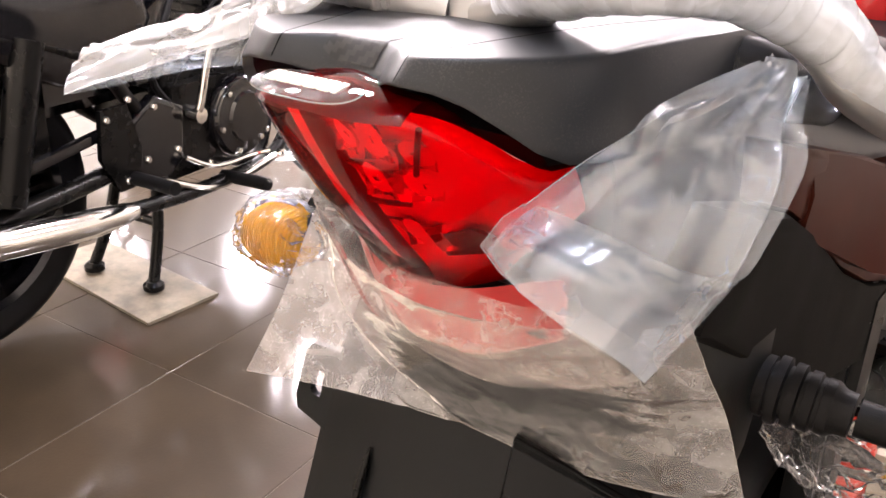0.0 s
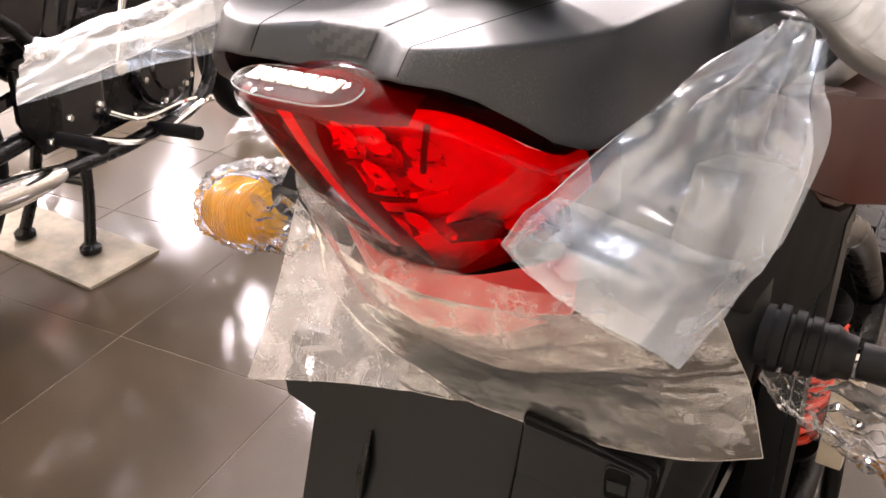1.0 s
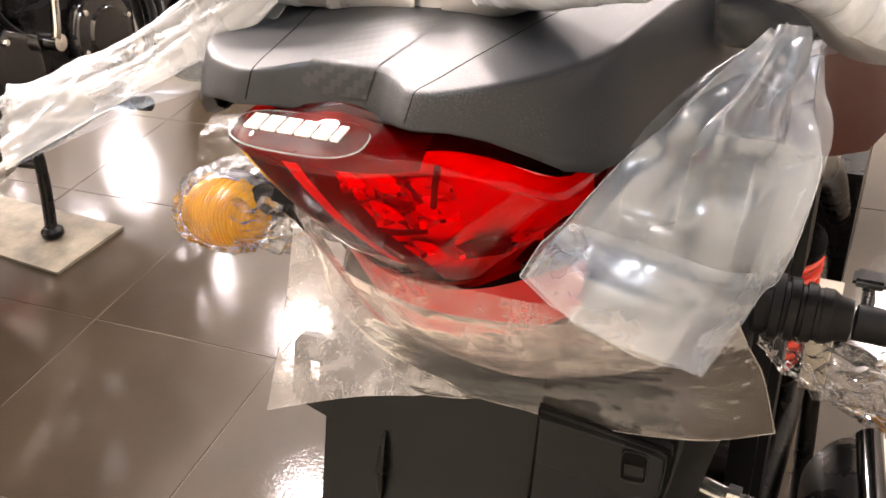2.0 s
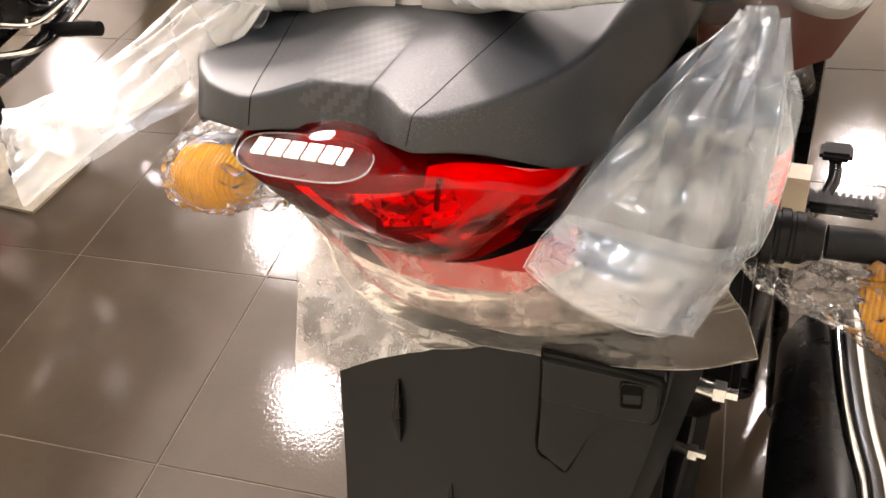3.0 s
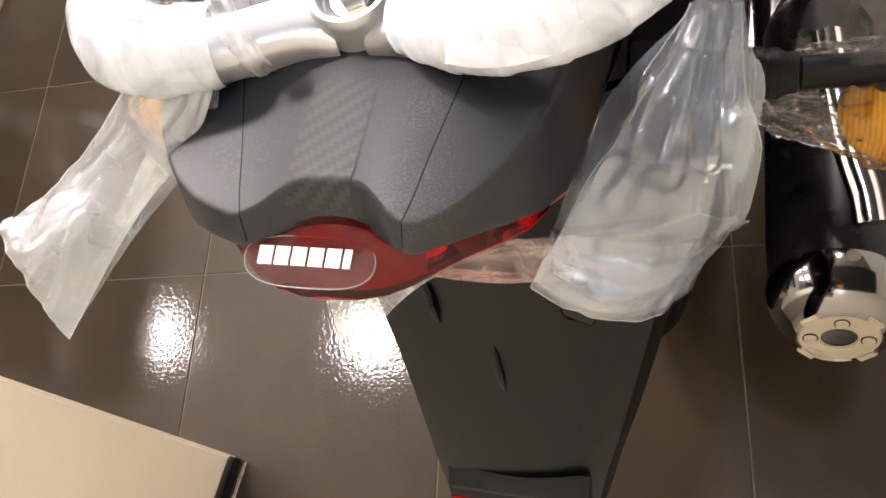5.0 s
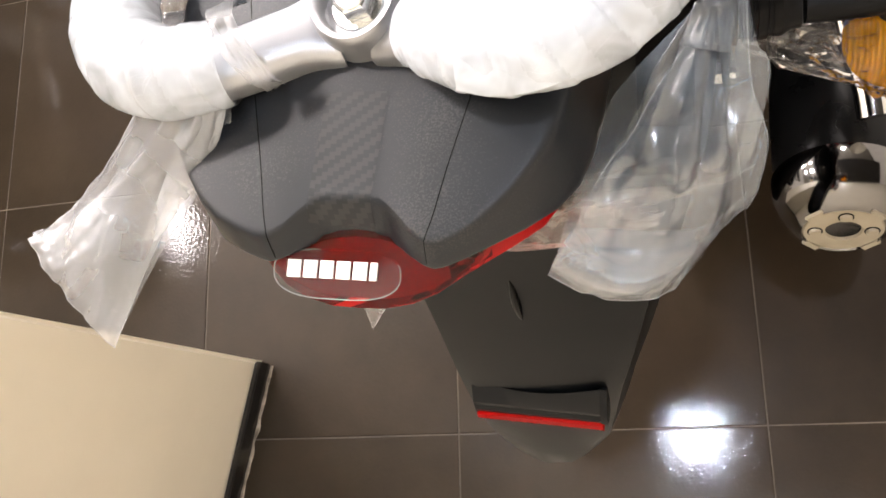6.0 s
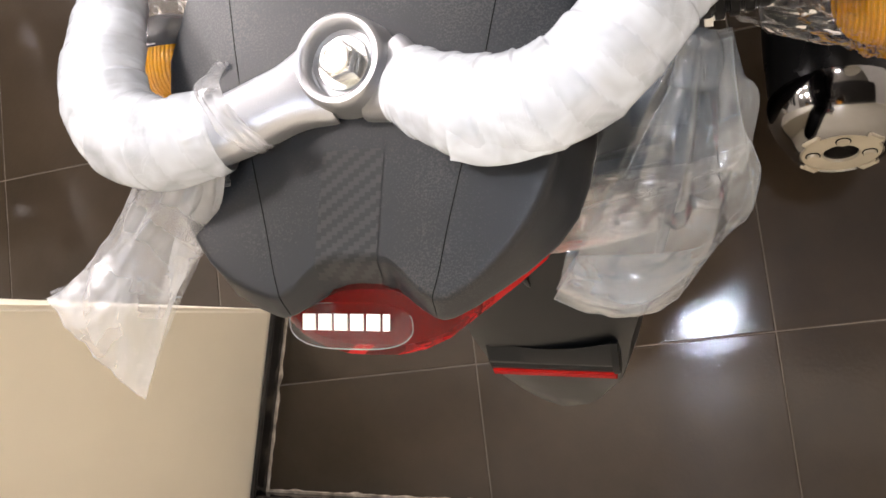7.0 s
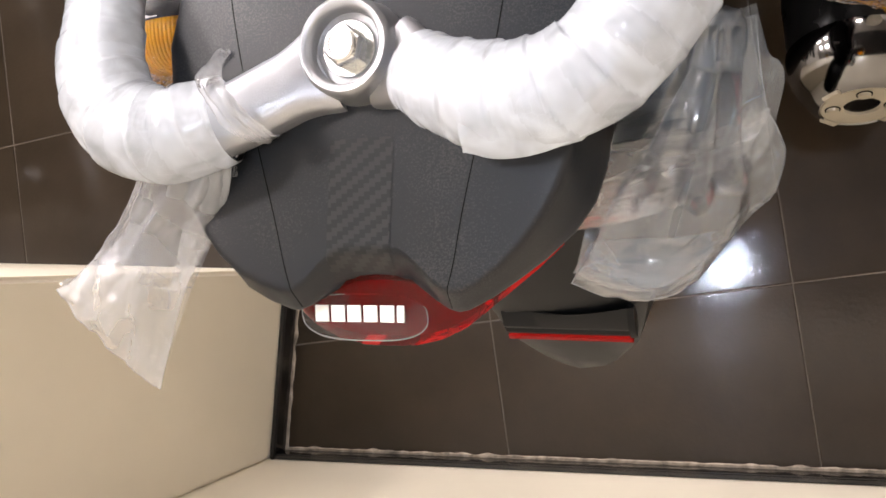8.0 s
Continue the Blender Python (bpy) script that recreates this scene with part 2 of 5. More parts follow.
SKIRT_FILM = film("skirt_film", (0.98, 0.97, 0.95), 0.30, gloss=0.15, milky=(0.81, 0.79, 0.76), size=60, streak=0.4, ior=1.18, speck_amount=0.8, cells=95, facet=0.09, lines=0.16, haze=0.4)
FOLD_FILM = film("fold_film", (0.985, 0.975, 0.965), 0.21, gloss=0.10, milky=(0.92, 0.86, 0.82), size=80, streak=0.7, ior=1.21, speck_amount=0.6, cells=95, facet=0.18, lines=0.12, haze=0.3)
MILKY_FILM = film("milky_bag_film", (0.97, 0.97, 0.98), 0.28, gloss=0.2, milky=(0.93, 0.95, 0.97), size=20, streak=0.2, speck_amount=0.1, ior=1.35, cells=26, facet=0.06, lines=0.03)
CLING_FILM = film("cling_film", (0.995, 0.995, 0.995), 0.02, gloss=0.07, milky=(0.92, 0.92, 0.91), size=220, ior=1.33, speck_amount=0.5, cells=90, facet=0.25, lines=0.10, haze=0.15)
RED_BASE = surface("red_plastic", (0.34, 0.010, 0.010), 0.3, vary=0.1)
RED_LENS = coloured_glass("red_lens", (0.91, 0.011, 0.010), 0.02, ior=1.32, body=0.018, body_colour=(1.0, 0.006, 0.006))
AMBER_LENS = coloured_glass("amber_lens", (1.0, 0.46, 0.0), 0.06, ior=1.4, body=0.75, body_colour=(1.0, 0.46, 0.0), ribs=0.4)
RED_REFLECTOR = coloured_glass("red_reflector", (0.7, 0.02, 0.01), 0.06, ior=1.2, body=0.7, body_colour=(0.42, 0.006, 0.005))
STICKER_FILM = film("sticker_film", (0.97, 0.95, 0.95), 0.07, gloss=0.3, milky=(0.85, 0.8, 0.8), size=60, facet=0.0, lines=0.0, ior=1.08)


def tile_material():
    """Dark polished porcelain: mottled brown-grey body under an uneven polish."""
    m, nt, p = material("porcelain_tile")
    geo = nt.nodes.new("ShaderNodeTexCoord")
    info = nt.nodes.new("ShaderNodeObjectInfo")
    shift = nt.nodes.new("ShaderNodeVectorMath")
    shift.operation = "MULTIPLY_ADD"
    shift.inputs[1].default_value = (1, 1, 1)
    nt.links.new(geo.outputs["Object"], shift.inputs[0])
    spread = nt.nodes.new("ShaderNodeMath")
    spread.operation = "MULTIPLY"
    spread.inputs[1].default_value = 37.0
    nt.links.new(info.outputs["Random"], spread.inputs[0])
    nt.links.new(spread.outputs[0], shift.inputs[2])
    big = node(nt, "ShaderNodeTexNoise", Scale=6.0, Detail=6.0, Roughness=0.65)
    fine = node(nt, "ShaderNodeTexNoise", Scale=190.0, Detail=2.0)
    for n in (big, fine):
        nt.links.new(shift.outputs[0], n.inputs["Vector"])
    ramp = nt.nodes.new("ShaderNodeValToRGB")
    ramp.color_ramp.elements[0].position, ramp.color_ramp.elements[1].position = 0.3, 0.72
    ramp.color_ramp.elements[0].color = (0.0150, 0.0098, 0.0055, 1)
    ramp.color_ramp.elements[1].color = (0.0290, 0.0195, 0.0115, 1)
    nt.links.new(big.outputs["Fac"], ramp.inputs["Fac"])
    nt.links.new(ramp.outputs[0], p.inputs["Base Color"])
    r = nt.nodes.new("ShaderNodeMapRange")
    r.inputs["To Min"].default_value, r.inputs["To Max"].default_value = 0.40, 0.50
    nt.links.new(big.outputs["Fac"], r.inputs["Value"])
    nt.links.new(r.outputs[0], p.inputs["Roughness"])
    p.inputs["Specular IOR Level"].default_value = 0.12
    p.inputs["Sheen Weight"].default_value = 0.25
    p.inputs["Sheen Roughness"].default_value = 0.42
    p.inputs["Sheen Tint"].default_value = (0.95, 0.77, 0.52, 1)
    p.inputs["Coat Weight"].default_value = 1.0
    p.inputs["Coat Roughness"].default_value = 0.065
    p.inputs["Coat IOR"].default_value = 1.30
    b = node(nt, "ShaderNodeBump", Strength=0.35, Distance=0.0005)
    nt.links.new(fine.outputs["Fac"], b.inputs["Height"])
    nt.links.new(b.outputs["Normal"], p.inputs["Normal"])
    nt.links.new(b.outputs["Normal"], p.inputs["Coat Normal"])
    return m


def carbon_material():
    """Printed twill: each row of short bars is set off a quarter against the row before."""
    m, nt, p = material("carbon_print")
    geo = nt.nodes.new("ShaderNodeTexCoord")
    sep = nt.nodes.new("ShaderNodeSeparateXYZ")
    nt.links.new(geo.outputs["Object"], sep.inputs[0])

    def maths(op, a, b=0.0):
        n = nt.nodes.new("ShaderNodeMath")
        n.operation = op
        for k, v in enumerate((a, b)):
            if isinstance(v, float):
                n.inputs[k].default_value = v
            else:
                nt.links.new(v, n.inputs[k])
        return n.outputs[0]
    row = maths("FLOOR", maths("MULTIPLY", sep.outputs["X"], 1 / 0.0021))
    along_bar = maths("ADD", maths("MULTIPLY", sep.outputs["Y"], 1 / 0.0056), maths("MULTIPLY", row, -0.27))
    bar = maths("GREATER_THAN", maths("FRACT", along_bar), 0.5)
    mix = nt.nodes.new("ShaderNodeMix")
    mix.data_type = "RGBA"
    nt.links.new(bar, mix.inputs["Factor"])
    mix.inputs["A"].default_value, mix.inputs["B"].default_value = (0.0024, 0.0036, 0.0056, 1), (0.0120, 0.0135, 0.0150, 1)
    nt.links.new(mix.outputs["Result"], p.inputs["Base Color"])
    p.inputs["Roughness"].default_value = 0.42
    p.inputs["IOR"].default_value = 1.40
    return m


TILE = tile_material()
CARBON = carbon_material()


# ---- mesh helpers ----
def finish(bm, angle=38):
    bmesh.ops.remove_doubles(bm, verts=bm.verts, dist=1e-6)
    bmesh.ops.recalc_face_normals(bm, faces=bm.faces)
    for f in bm.faces:
        f.smooth = True
    for e in bm.edges:
        if len(e.link_faces) == 2 and e.calc_face_angle(0) > radians(angle):
            e.smooth = False
    return bm


def mesh(name, bm, mat, angle=38):
    finish(bm, angle)
    me = bpy.data.meshes.new(name)
    bm.to_mesh(me)
    bm.free()
    me.materials.append(mat)
    return me


def part(name, bm, mat, parent, label="", angle=38):
    ob = new(name, mesh(name, bm, mat, angle))
    ob.parent = parent
    return tagged(ob, label)


def thing(name, m, label, category, group="", kind=""):
    ob = new(name)
    ob.empty_display_size = 0.05
    ob.matrix_basis = m
    return tagged(ob, label, category, group, kind)


def solid(name, bm, mat, m, label, category, group="", kind="", angle=38):
    """A thing of one mesh."""
    ob = new(name, mesh(name, bm, mat, angle))
    ob.matrix_basis = m
    return tagged(ob, label, category, group, kind)


def loft(rings, closed=True, cap=True, bm=None):
    bm = bm or bmesh.new()
    rows = [[bm.verts.new(p) for p in r] for r in rings]
    n = len(rows[0])
    for a, b in zip(rows, rows[1:]):
        for i in range(n if closed else n - 1):
            j = (i + 1) % n
            bm.faces.new((a[i], a[j], b[j], b[i]))
    if cap and closed:
        bm.faces.new(rows[0][::-1])
        bm.faces.new(rows[-1])
    return bm


def spline(points, n):
    """Points along a smooth curve through the given ones."""
    pts = [Vector(p) for p in points]
    out = []
    for k in range(n):
        s = k / (n - 1) * (len(pts) - 1)
        i = min(int(s), len(pts) - 2)
        t = s - i
        p0, p1, p2, p3 = pts[max(i - 1, 0)], pts[i], pts[i + 1], pts[min(i + 2, len(pts) - 1)]
        out.append(0.5 * (2 * p1 + (p2 - p0) * t + (2 * p0 - 5 * p1 + 4 * p2 - p3) * t * t + (3 * p1 - p0 - 3 * p2 + p3) * t ** 3))
    return out


def tube(points, radius, n=24, seg=14, cap=True, bm=None, flat=1.0, wobble=0.0, seed=0):
    """A tube along a smooth curve; radius: a number or a function of 0..1."""
    path = spline(points, n)
    rings = []
    up = Vector((0, 0, 1))
    for k, p in enumerate(path):
        d = (path[min(k + 1, n - 1)] - path[max(k - 1, 0)]).normalized()
        side = d.cross(up)
        side = side.normalized() if side.length > 1e-4 else Vector((1, 0, 0))
        top = side.cross(d).normalized()
        r = radius(k / (n - 1)) if callable(radius) else radius
        ring = []
        for i in range(seg):
            a = 2 * math.pi * i / seg
            w = 1 + wobble * noise.noise(Vector((p.x * 90 + seed, p.y * 90 + math.cos(a) * 1.3, p.z * 90 + math.sin(a) * 1.3)))
            ring.append(p + (side * math.cos(a) + top * math.sin(a) * flat) * r * w)
        rings.append(ring)
    return loft(rings, True, cap, bm)


def lathe(profile, seg=32, bm=None, m=None):
    """Turns (radius, height) pairs round the z axis."""
    m = m or Matrix()
    rings = [[m @ Vector((max(r, 1e-5) * math.cos(2 * math.pi * i / seg), max(r, 1e-5) * math.sin(2 * math.pi * i / seg), z)) for i in range(seg)] for r, z in profile]
    return loft(rings, True, True, bm)


def box(x0, x1, y0, y1, z0, z1, bevel=0.0, bm=None, m=None):
    made = bmesh.new()
    bmesh.ops.create_cube(made, size=1.0)
    for v in made.verts:
        v.co = Vector((x0 + (v.co.x + 0.5) * (x1 - x0), y0 + (v.co.y + 0.5) * (y1 - y0), z0 + (v.co.z + 0.5) * (z1 - z0)))
    if bevel:
        bmesh.ops.bevel(made, geom=list(made.edges), offset=bevel, segments=2, affect="EDGES")
    if m:
        made.transform(m)
    if bm is None:
        return made
    join(bm, made)
    return bm


def join(bm, other):
    tmp = bpy.data.meshes.new("tmp")
    other.to_mesh(tmp)
    other.free()
    bm.from_mesh(tmp)
    bpy.data.meshes.remove(tmp)
    return bm


def along(a, b):
    """A pose at a whose z axis points to b."""
    a, b = Vector(a), Vector(b)
    return Matrix.Translation(a) @ (b - a).to_track_quat("Z", "Y").to_matrix().to_4x4()


RIM_OF_LAST = []


def sheet(grid, nu, nv, amp=0.0, folds=14, seed=0, taper=0.0, creases=(), fine=1.0, calm=None):
    """A smooth sheet through a coarse grid of points (rows of equal length), with straight sharp folds of the given depth;
    calm (centre row, half height, share left) keeps the folds low in one band."""
    rows = [spline(r, nu) for r in grid]
    cols = [spline([r[i] for r in rows], nv) for i in range(nu)]
    rnd = random.Random(seed)
    lines = [(rnd.uniform(0, math.pi), 2.0 * 5.0 ** rnd.random(), rnd.uniform(0, 2), rnd.uniform(0.0, 1.0), rnd.uniform(0.1, 1.0), rnd.uniform(0.18, 0.45), rnd.uniform(0.4, 1.0)) for _ in range(folds)]
    bm = bmesh.new()
    vs = []
    RIM_OF_LAST.clear()
    for j in range(nv):
        line = []
        for i in range(nu):
            p = cols[i][j].copy()
            if amp:
                u, v = i / (nu - 1), j / (nv - 1)
                d = 0.0
                for a, f, ph, cu, cv, r, w in lines:
                    mask = math.exp(-((u - cu) ** 2 + (v - cv) ** 2) / (r * r))
                    s = (math.cos(a) * u + math.sin(a) * v) * f + ph + 0.12 * noise.noise(Vector((u * 3 + a, v * 3, f)))
                    d += w * mask * (abs((s % 2) - 1) - 0.5) * 3.0 / f
                if calm:
                    d *= 1 - (1 - calm[2]) * max(0, 1 - ((v - calm[0]) / calm[1]) ** 2) ** 0.5
                for u0, v0, u1, v1, h, w in creases:
                    k = min(1, max(0, ((u - u0) * (u1 - u0) + (v - v0) * (v1 - v0)) / ((u1 - u0) ** 2 + (v1 - v0) ** 2)))
                    d += h * max(0, 1 - math.hypot(u - u0 - k * (u1 - u0), v - v0 - k * (v1 - v0)) / w)
                if taper:
                    d += taper * max(0, 1 - v * 1.6) * (abs(((u * 7 + 0.3 * noise.noise(Vector((u * 5, v * 2, seed)))) % 2) - 1) - 0.5)
                d += fine * (0.35 * noise.noise(Vector((u * 6 + seed, v * 6, 0))) + 0.12 * noise.noise(Vector((u * 19 + seed, v * 19, 3))))
                a_ = cols[min(i + 1, nu - 1)][j] - cols[max(i - 1, 0)][j]
                b_ = cols[i][min(j + 1, nv - 1)] - cols[i][max(j - 1, 0)]
                nrm = a_.cross(b_)
                nrm = nrm.normalized() if nrm.length > 1e-9 else Vector((0, -1, 0))
                p += nrm * d * amp
            line.append(bm.verts.new(p))
        vs.append(line)
    for j in range(nv - 1):
        for i in range(nu - 1):
            bm.faces.new((vs[j][i], vs[j][i + 1], vs[j + 1][i + 1], vs[j + 1][i]))
    RIM_OF_LAST.extend(v.co.copy() for v in vs[0] + [r[-1] for r in vs[1:]] + vs[-1][-2::-1] + [r[0] for r in vs[-2:0:-1]] + vs[0][:1])
    return bm


# ---- the room ----
TILE_SIZE, TILE_X, TILE_Y = 0.40, -0.601, 0.359
X0, X1, Y0, Y1 = -9.0, 4.6, -0.80, 9.2

floor = solid("floor", box(X0, X1, Y0, Y1, -0.12, -0.0012), GROUT, Matrix(), "grout bed under dark polished porcelain floor tiles", "floor", kind="structure")
# the wall behind the motorcycle and the pilaster beside it
WALL_TURN = -6.2
WALL = pose(-0.561, -0.204, 0, 0, 0, WALL_TURN)
wall_back = solid("wall_back", box(-3.5, 5.6, -0.2, 0.0, 0.0, CEILING), WALL_PAINT, WALL, "cream painted wall behind the parked motorcycle", "wall", kind="structure")
PILASTER = [(-0.561, -0.204), (-0.497, 0.073), (-1.30, 0.20), (-1.42, -0.10)]


def prism_z(poly, z0, z1, bevel=0.0):
    bm = bmesh.new()
    low = [bm.verts.new((x, y, z0)) for x, y in poly]
    high = [bm.verts.new((x, y, z1)) for x, y in poly]
    n = len(poly)
    bm.faces.new(low[::-1])
    bm.faces.new(high)
    for i in range(n):
        j = (i + 1) % n
        bm.faces.new((low[i], low[j], high[j], high[i]))
    if bevel:
        bm.normal_update()
        bmesh.ops.bevel(bm, geom=[e for e in bm.edges if abs(e.verts[0].co.z - e.verts[1].co.z) > 0.5], offset=bevel, segments=3, affect="EDGES")
    return bm


pilaster = solid("wall_pilaster", prism_z(PILASTER[::-1], 0.0, CEILING, 0.006), WALL_PAINT, Matrix(), "cream painted pilaster with a slightly rounded corner", "pilaster", kind="structure")
solid("baseboard_wall", box(0.012, 5.6, 0.001, 0.009, 0.001, 0.034, 0.002), SKIRTING, WALL, "black glazed skirting along the cream wall", "skirting", kind="structure")
edge = Vector((0.064, 0.277, 0)).normalized()
solid("baseboard_pilaster", box(0.0, 0.282, -0.010, -0.001, 0.001, 0.034, 0.002), SKIRTING,
      Matrix.Translation((-0.561, -0.204, 0)) @ Matrix.Rotation(math.atan2(edge.y, edge.x), 4, "Z"), "black glazed skirting along the pilaster", "skirting", kind="structure")


def ragged_strip(length, width, seed):
    """A smear of mortar with uneven edges, lying along x."""
    n = int(length / 0.006)
    low = [(length * i / n, -0.0008 - 0.0012 * noise.noise(Vector((i * 0.37 + seed, 0, 0))), 0.0004) for i in range(n + 1)]
    mid = [(x, width * 0.5, 0.0016) for x, _, _ in low]
    high = [(length * i / n, width * (0.75 + 0.55 * noise.noise(Vector((i * 0.31 + seed, 5, 0)))), 0.0004) for i in range(n + 1)]
    return loft([low, mid, high], False, False)


solid("mortar_wall", ragged_strip(3.0, 0.006, 2.0), MORTAR, WALL @ Matrix.Translation((0.012, 0.0092, 0)), "pale smeared mortar along the foot of the wall", "mortar", kind="structure")
solid("mortar_pilaster", ragged_strip(0.28, 0.006, 9.0), MORTAR,
      Matrix.Translation((-0.561, -0.204, 0)) @ Matrix.Rotation(math.atan2(edge.y, edge.x), 4, "Z") @ Matrix.Translation((0.0, -0.0102, 0)) @ Matrix.Scale(-1, 4, (0, 1, 0)), "pale smeared mortar along the foot of the pilaster", "mortar", kind="structure")
solid("wall_left", box(X0 - 0.2, X0, Y0, Y1, 0, CEILING), ROOM_PAINT, Matrix(), "plain painted showroom wall", "wall", kind="structure")
solid("wall_right", box(X1, X1 + 0.2, Y0, Y1, 0, CEILING), ROOM_PAINT, Matrix(), "plain painted showroom wall", "wall", kind="structure")
solid("wall_corner", box(X0, -3.0, -0.8, -0.6, 0, CEILING), ROOM_PAINT, Matrix(), "plain painted showroom wall", "wall", kind="structure")
# the shop front: piers, a sill and a head round wide openings
front = thing("wall_front", Matrix(), "glazed shop front with pale piers", "shop front", kind="structure")
part("sill", box(X0, X1, Y1, Y1 + 0.2, 0, 0.3), ROOM_PAINT, front)
part("head", box(X0, X1, Y1, Y1 + 0.2, 2.6, CEILING), ROOM_PAINT, front)
# the wide last one is added to keep window glare off the motorcycle
for x, w in ((X0, 0.3), (-6.3, 0.3), (-3.6, 0.3), (-0.9, X1 + 0.9)):
    part("pier", box(x, x + w, Y1 + 0.001, Y1 + 0.199, 0.3, 2.6), ROOM_PAINT, front)
# unseen slab, added so the floor below it mirrors something dark
solid("ceiling_dark_slab", box(DARK_SLAB_X, X1, Y0, DARK_SLAB_Y, DARK_SLAB_Z, CEILING - 0.001), DARK_SLAB_PAINT, Matrix(), "unseen dark slab under the ceiling, added to darken floor reflections", "ceiling", kind="structure")
solid("ceiling", box(X0 - 0.2, X1 + 0.2, Y0 - 0.4, Y1 + 0.2, CEILING, CEILING + 0.15), CEILING_PAINT, Matrix(), "plain grey showroom ceiling", "ceiling", kind="structure")
for x, y in LAMPS:
    lamp = thing("ceiling_lamp", pose(x, y, DARK_SLAB_Z if y < DARK_SLAB_Y and x > DARK_SLAB_X else CEILING), "round warm white lamp hanging under the ceiling, lit; ten are added fill", "ceiling lamp", "hanging lamps")
    drop = LAMP_HEIGHT + 0.105 - lamp.matrix_basis.translation.z
    part("stem", lathe([(0.0, -0.001), (0.05, -0.001), (0.05, -0.015), (0.010, -0.02), (0.010, drop + 0.03), (0.028, drop + 0.024), (0.030, drop), (0.0, drop)], 24), LAMP_RING, lamp)
    light = new("lamp_light", bpy.data.lights.new("lamp_light", "POINT"))
    light.data.shadow_soft_size, light.data.energy, light.data.color = 0.15, LAMP_POWER, (1.0, 0.975, 0.94)
    light.parent = lamp
    light.location = (0, 0, LAMP_HEIGHT - lamp.matrix_basis.translation.z)
# cool spot added above the tail, in place of a light beside the camera
spot = thing("ceiling_lamp", pose(0.10, -0.03, DARK_SLAB_Z), "small cool white spot added overhead, in place of a light beside the camera", "ceiling lamp")
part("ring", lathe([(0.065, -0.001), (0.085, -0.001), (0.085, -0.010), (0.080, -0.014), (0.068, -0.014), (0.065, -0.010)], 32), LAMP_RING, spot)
light = new("camera_fill", bpy.data.lights.new("camera_fill", "AREA"))
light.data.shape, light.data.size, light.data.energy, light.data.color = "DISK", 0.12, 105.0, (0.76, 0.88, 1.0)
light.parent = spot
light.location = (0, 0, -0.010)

# ---- the motorcycle by which the camera moves ----
BIKE = pose(0.0377, -0.0050, 0.0008, 0, -2.0, -7.5)
bike = thing("motorcycle", BIKE, "black and dark red motorcycle, its tail still in shipping film", "motorcycle")


def smooth(v, a, b):
    k = min(1, max(0, (v - a) / (b - a)))
    return k * k * (3 - 2 * k)


def cover_top(x, y):
    """The upper face: two flat lobes that fall off outwards, with a shallow trough between them that fades towards the boss."""
    a = abs(x)
    z = 0.9040 + 0.030 * min(0.06, max(0, y - 0.008)) - 0.03 * max(0, y - 0.10)
    z -= 0.03 * max(0, a - 0.040) + 2.2 * max(0, a - 0.052) ** 2
    ramp = 1 - smooth(a, 0.010, 0.0275)
    z -= 0.0006 * ramp * (1 - smooth(y, 0.022, 0.066))
    return z


def cover_low(y):
    return 0.8955 - 0.0245 * smooth(y, 0.0, 0.038) - 0.010 * max(0, (y - 0.034) / 0.1)


# the lower rim of the cover, and the edge of its upper face, from the middle outwards
HALF = [(0.0, 0.0114), (0.008, 0.0114), (0.0125, 0.0108), (0.0165, 0.0086), (0.022, 0.0050), (0.027, 0.0022), (0.0305, 0.0012), (0.034, 0.0019),
        (0.041, 0.0055), (0.049, 0.0112), (0.0578, 0.0186), (0.0660, 0.0276), (0.0722, 0.0376), (0.0760, 0.0488), (0.0782, 0.0620), (0.0793, 0.0780),
        (0.0810, 0.1000), (0.0835, 0.1300), (0.0850, 0.1700)]
EDGE = [(0.0, 0.0228), (0.008, 0.0228), (0.0118, 0.0224), (0.0148, 0.0206), (0.0195, 0.0166), (0.0245, 0.0117), (0.0295, 0.0092), (0.0335, 0.0092),
        (0.0395, 0.0120), (0.0466, 0.0172), (0.0540, 0.0244), (0.0608, 0.0328), (0.0664, 0.0420), (0.0702, 0.0520), (0.0724, 0.0645), (0.074, 0.080),
        (0.0765, 0.101), (0.079, 0.130), (0.0805, 0.170)]


def fuller(points):
    """The near-side half bulges a little more than the other."""
    return [(-(x + 0.0045 * smooth(x, 0.032, 0.055) - 0.020 * smooth(y, 0.09, 0.16)), y - 0.002 * smooth(x, 0.034, 0.05)) for x, y in points]


def mirrored(half):
    return [(x, y) for x, y in half] + [(-x, y) for x, y in half[::-1] if x > 0]


def tail_cover():
    outer = HALF + fuller(HALF)[::-1][:-1]
    edge = EDGE + fuller(EDGE)[::-1][:-1]
    rings = [[(x * 0.95, y + 0.003, cover_low(y) + 0.001) for x, y in outer]]
    for f, g in ((0.02, 0.0), (0.0, 0.05), (0.03, 0.12), (0.22, 0.32), (0.44, 0.55), (0.66, 0.77), (0.80, 0.90), (0.90, 0.965), (1.0, 0.992)):
        ring = []
        for (x, y), (ex, ey) in zip(outer, edge):
            low, high = cover_low(y), cover_top(ex, ey)
            ring.append((x + (ex - x) * f, y + (ey - y) * f, low + (high - low) * g))
        rings.append(ring)
    for s in (0.03, 0.07, 0.12, 0.18, 0.25, 0.32, 0.4, 0.5, 0.6, 0.7, 0.8, 0.9, 1.0):
        ring = []
        for x, y in edge:
            q = Vector((x, y)).lerp(Vector((0, min(max(y, 0.040), 0.14))), s)
            ring.append((q.x, q.y, cover_top(q.x, q.y)))
        rings.append(ring)
    return loft(rings, True, False)


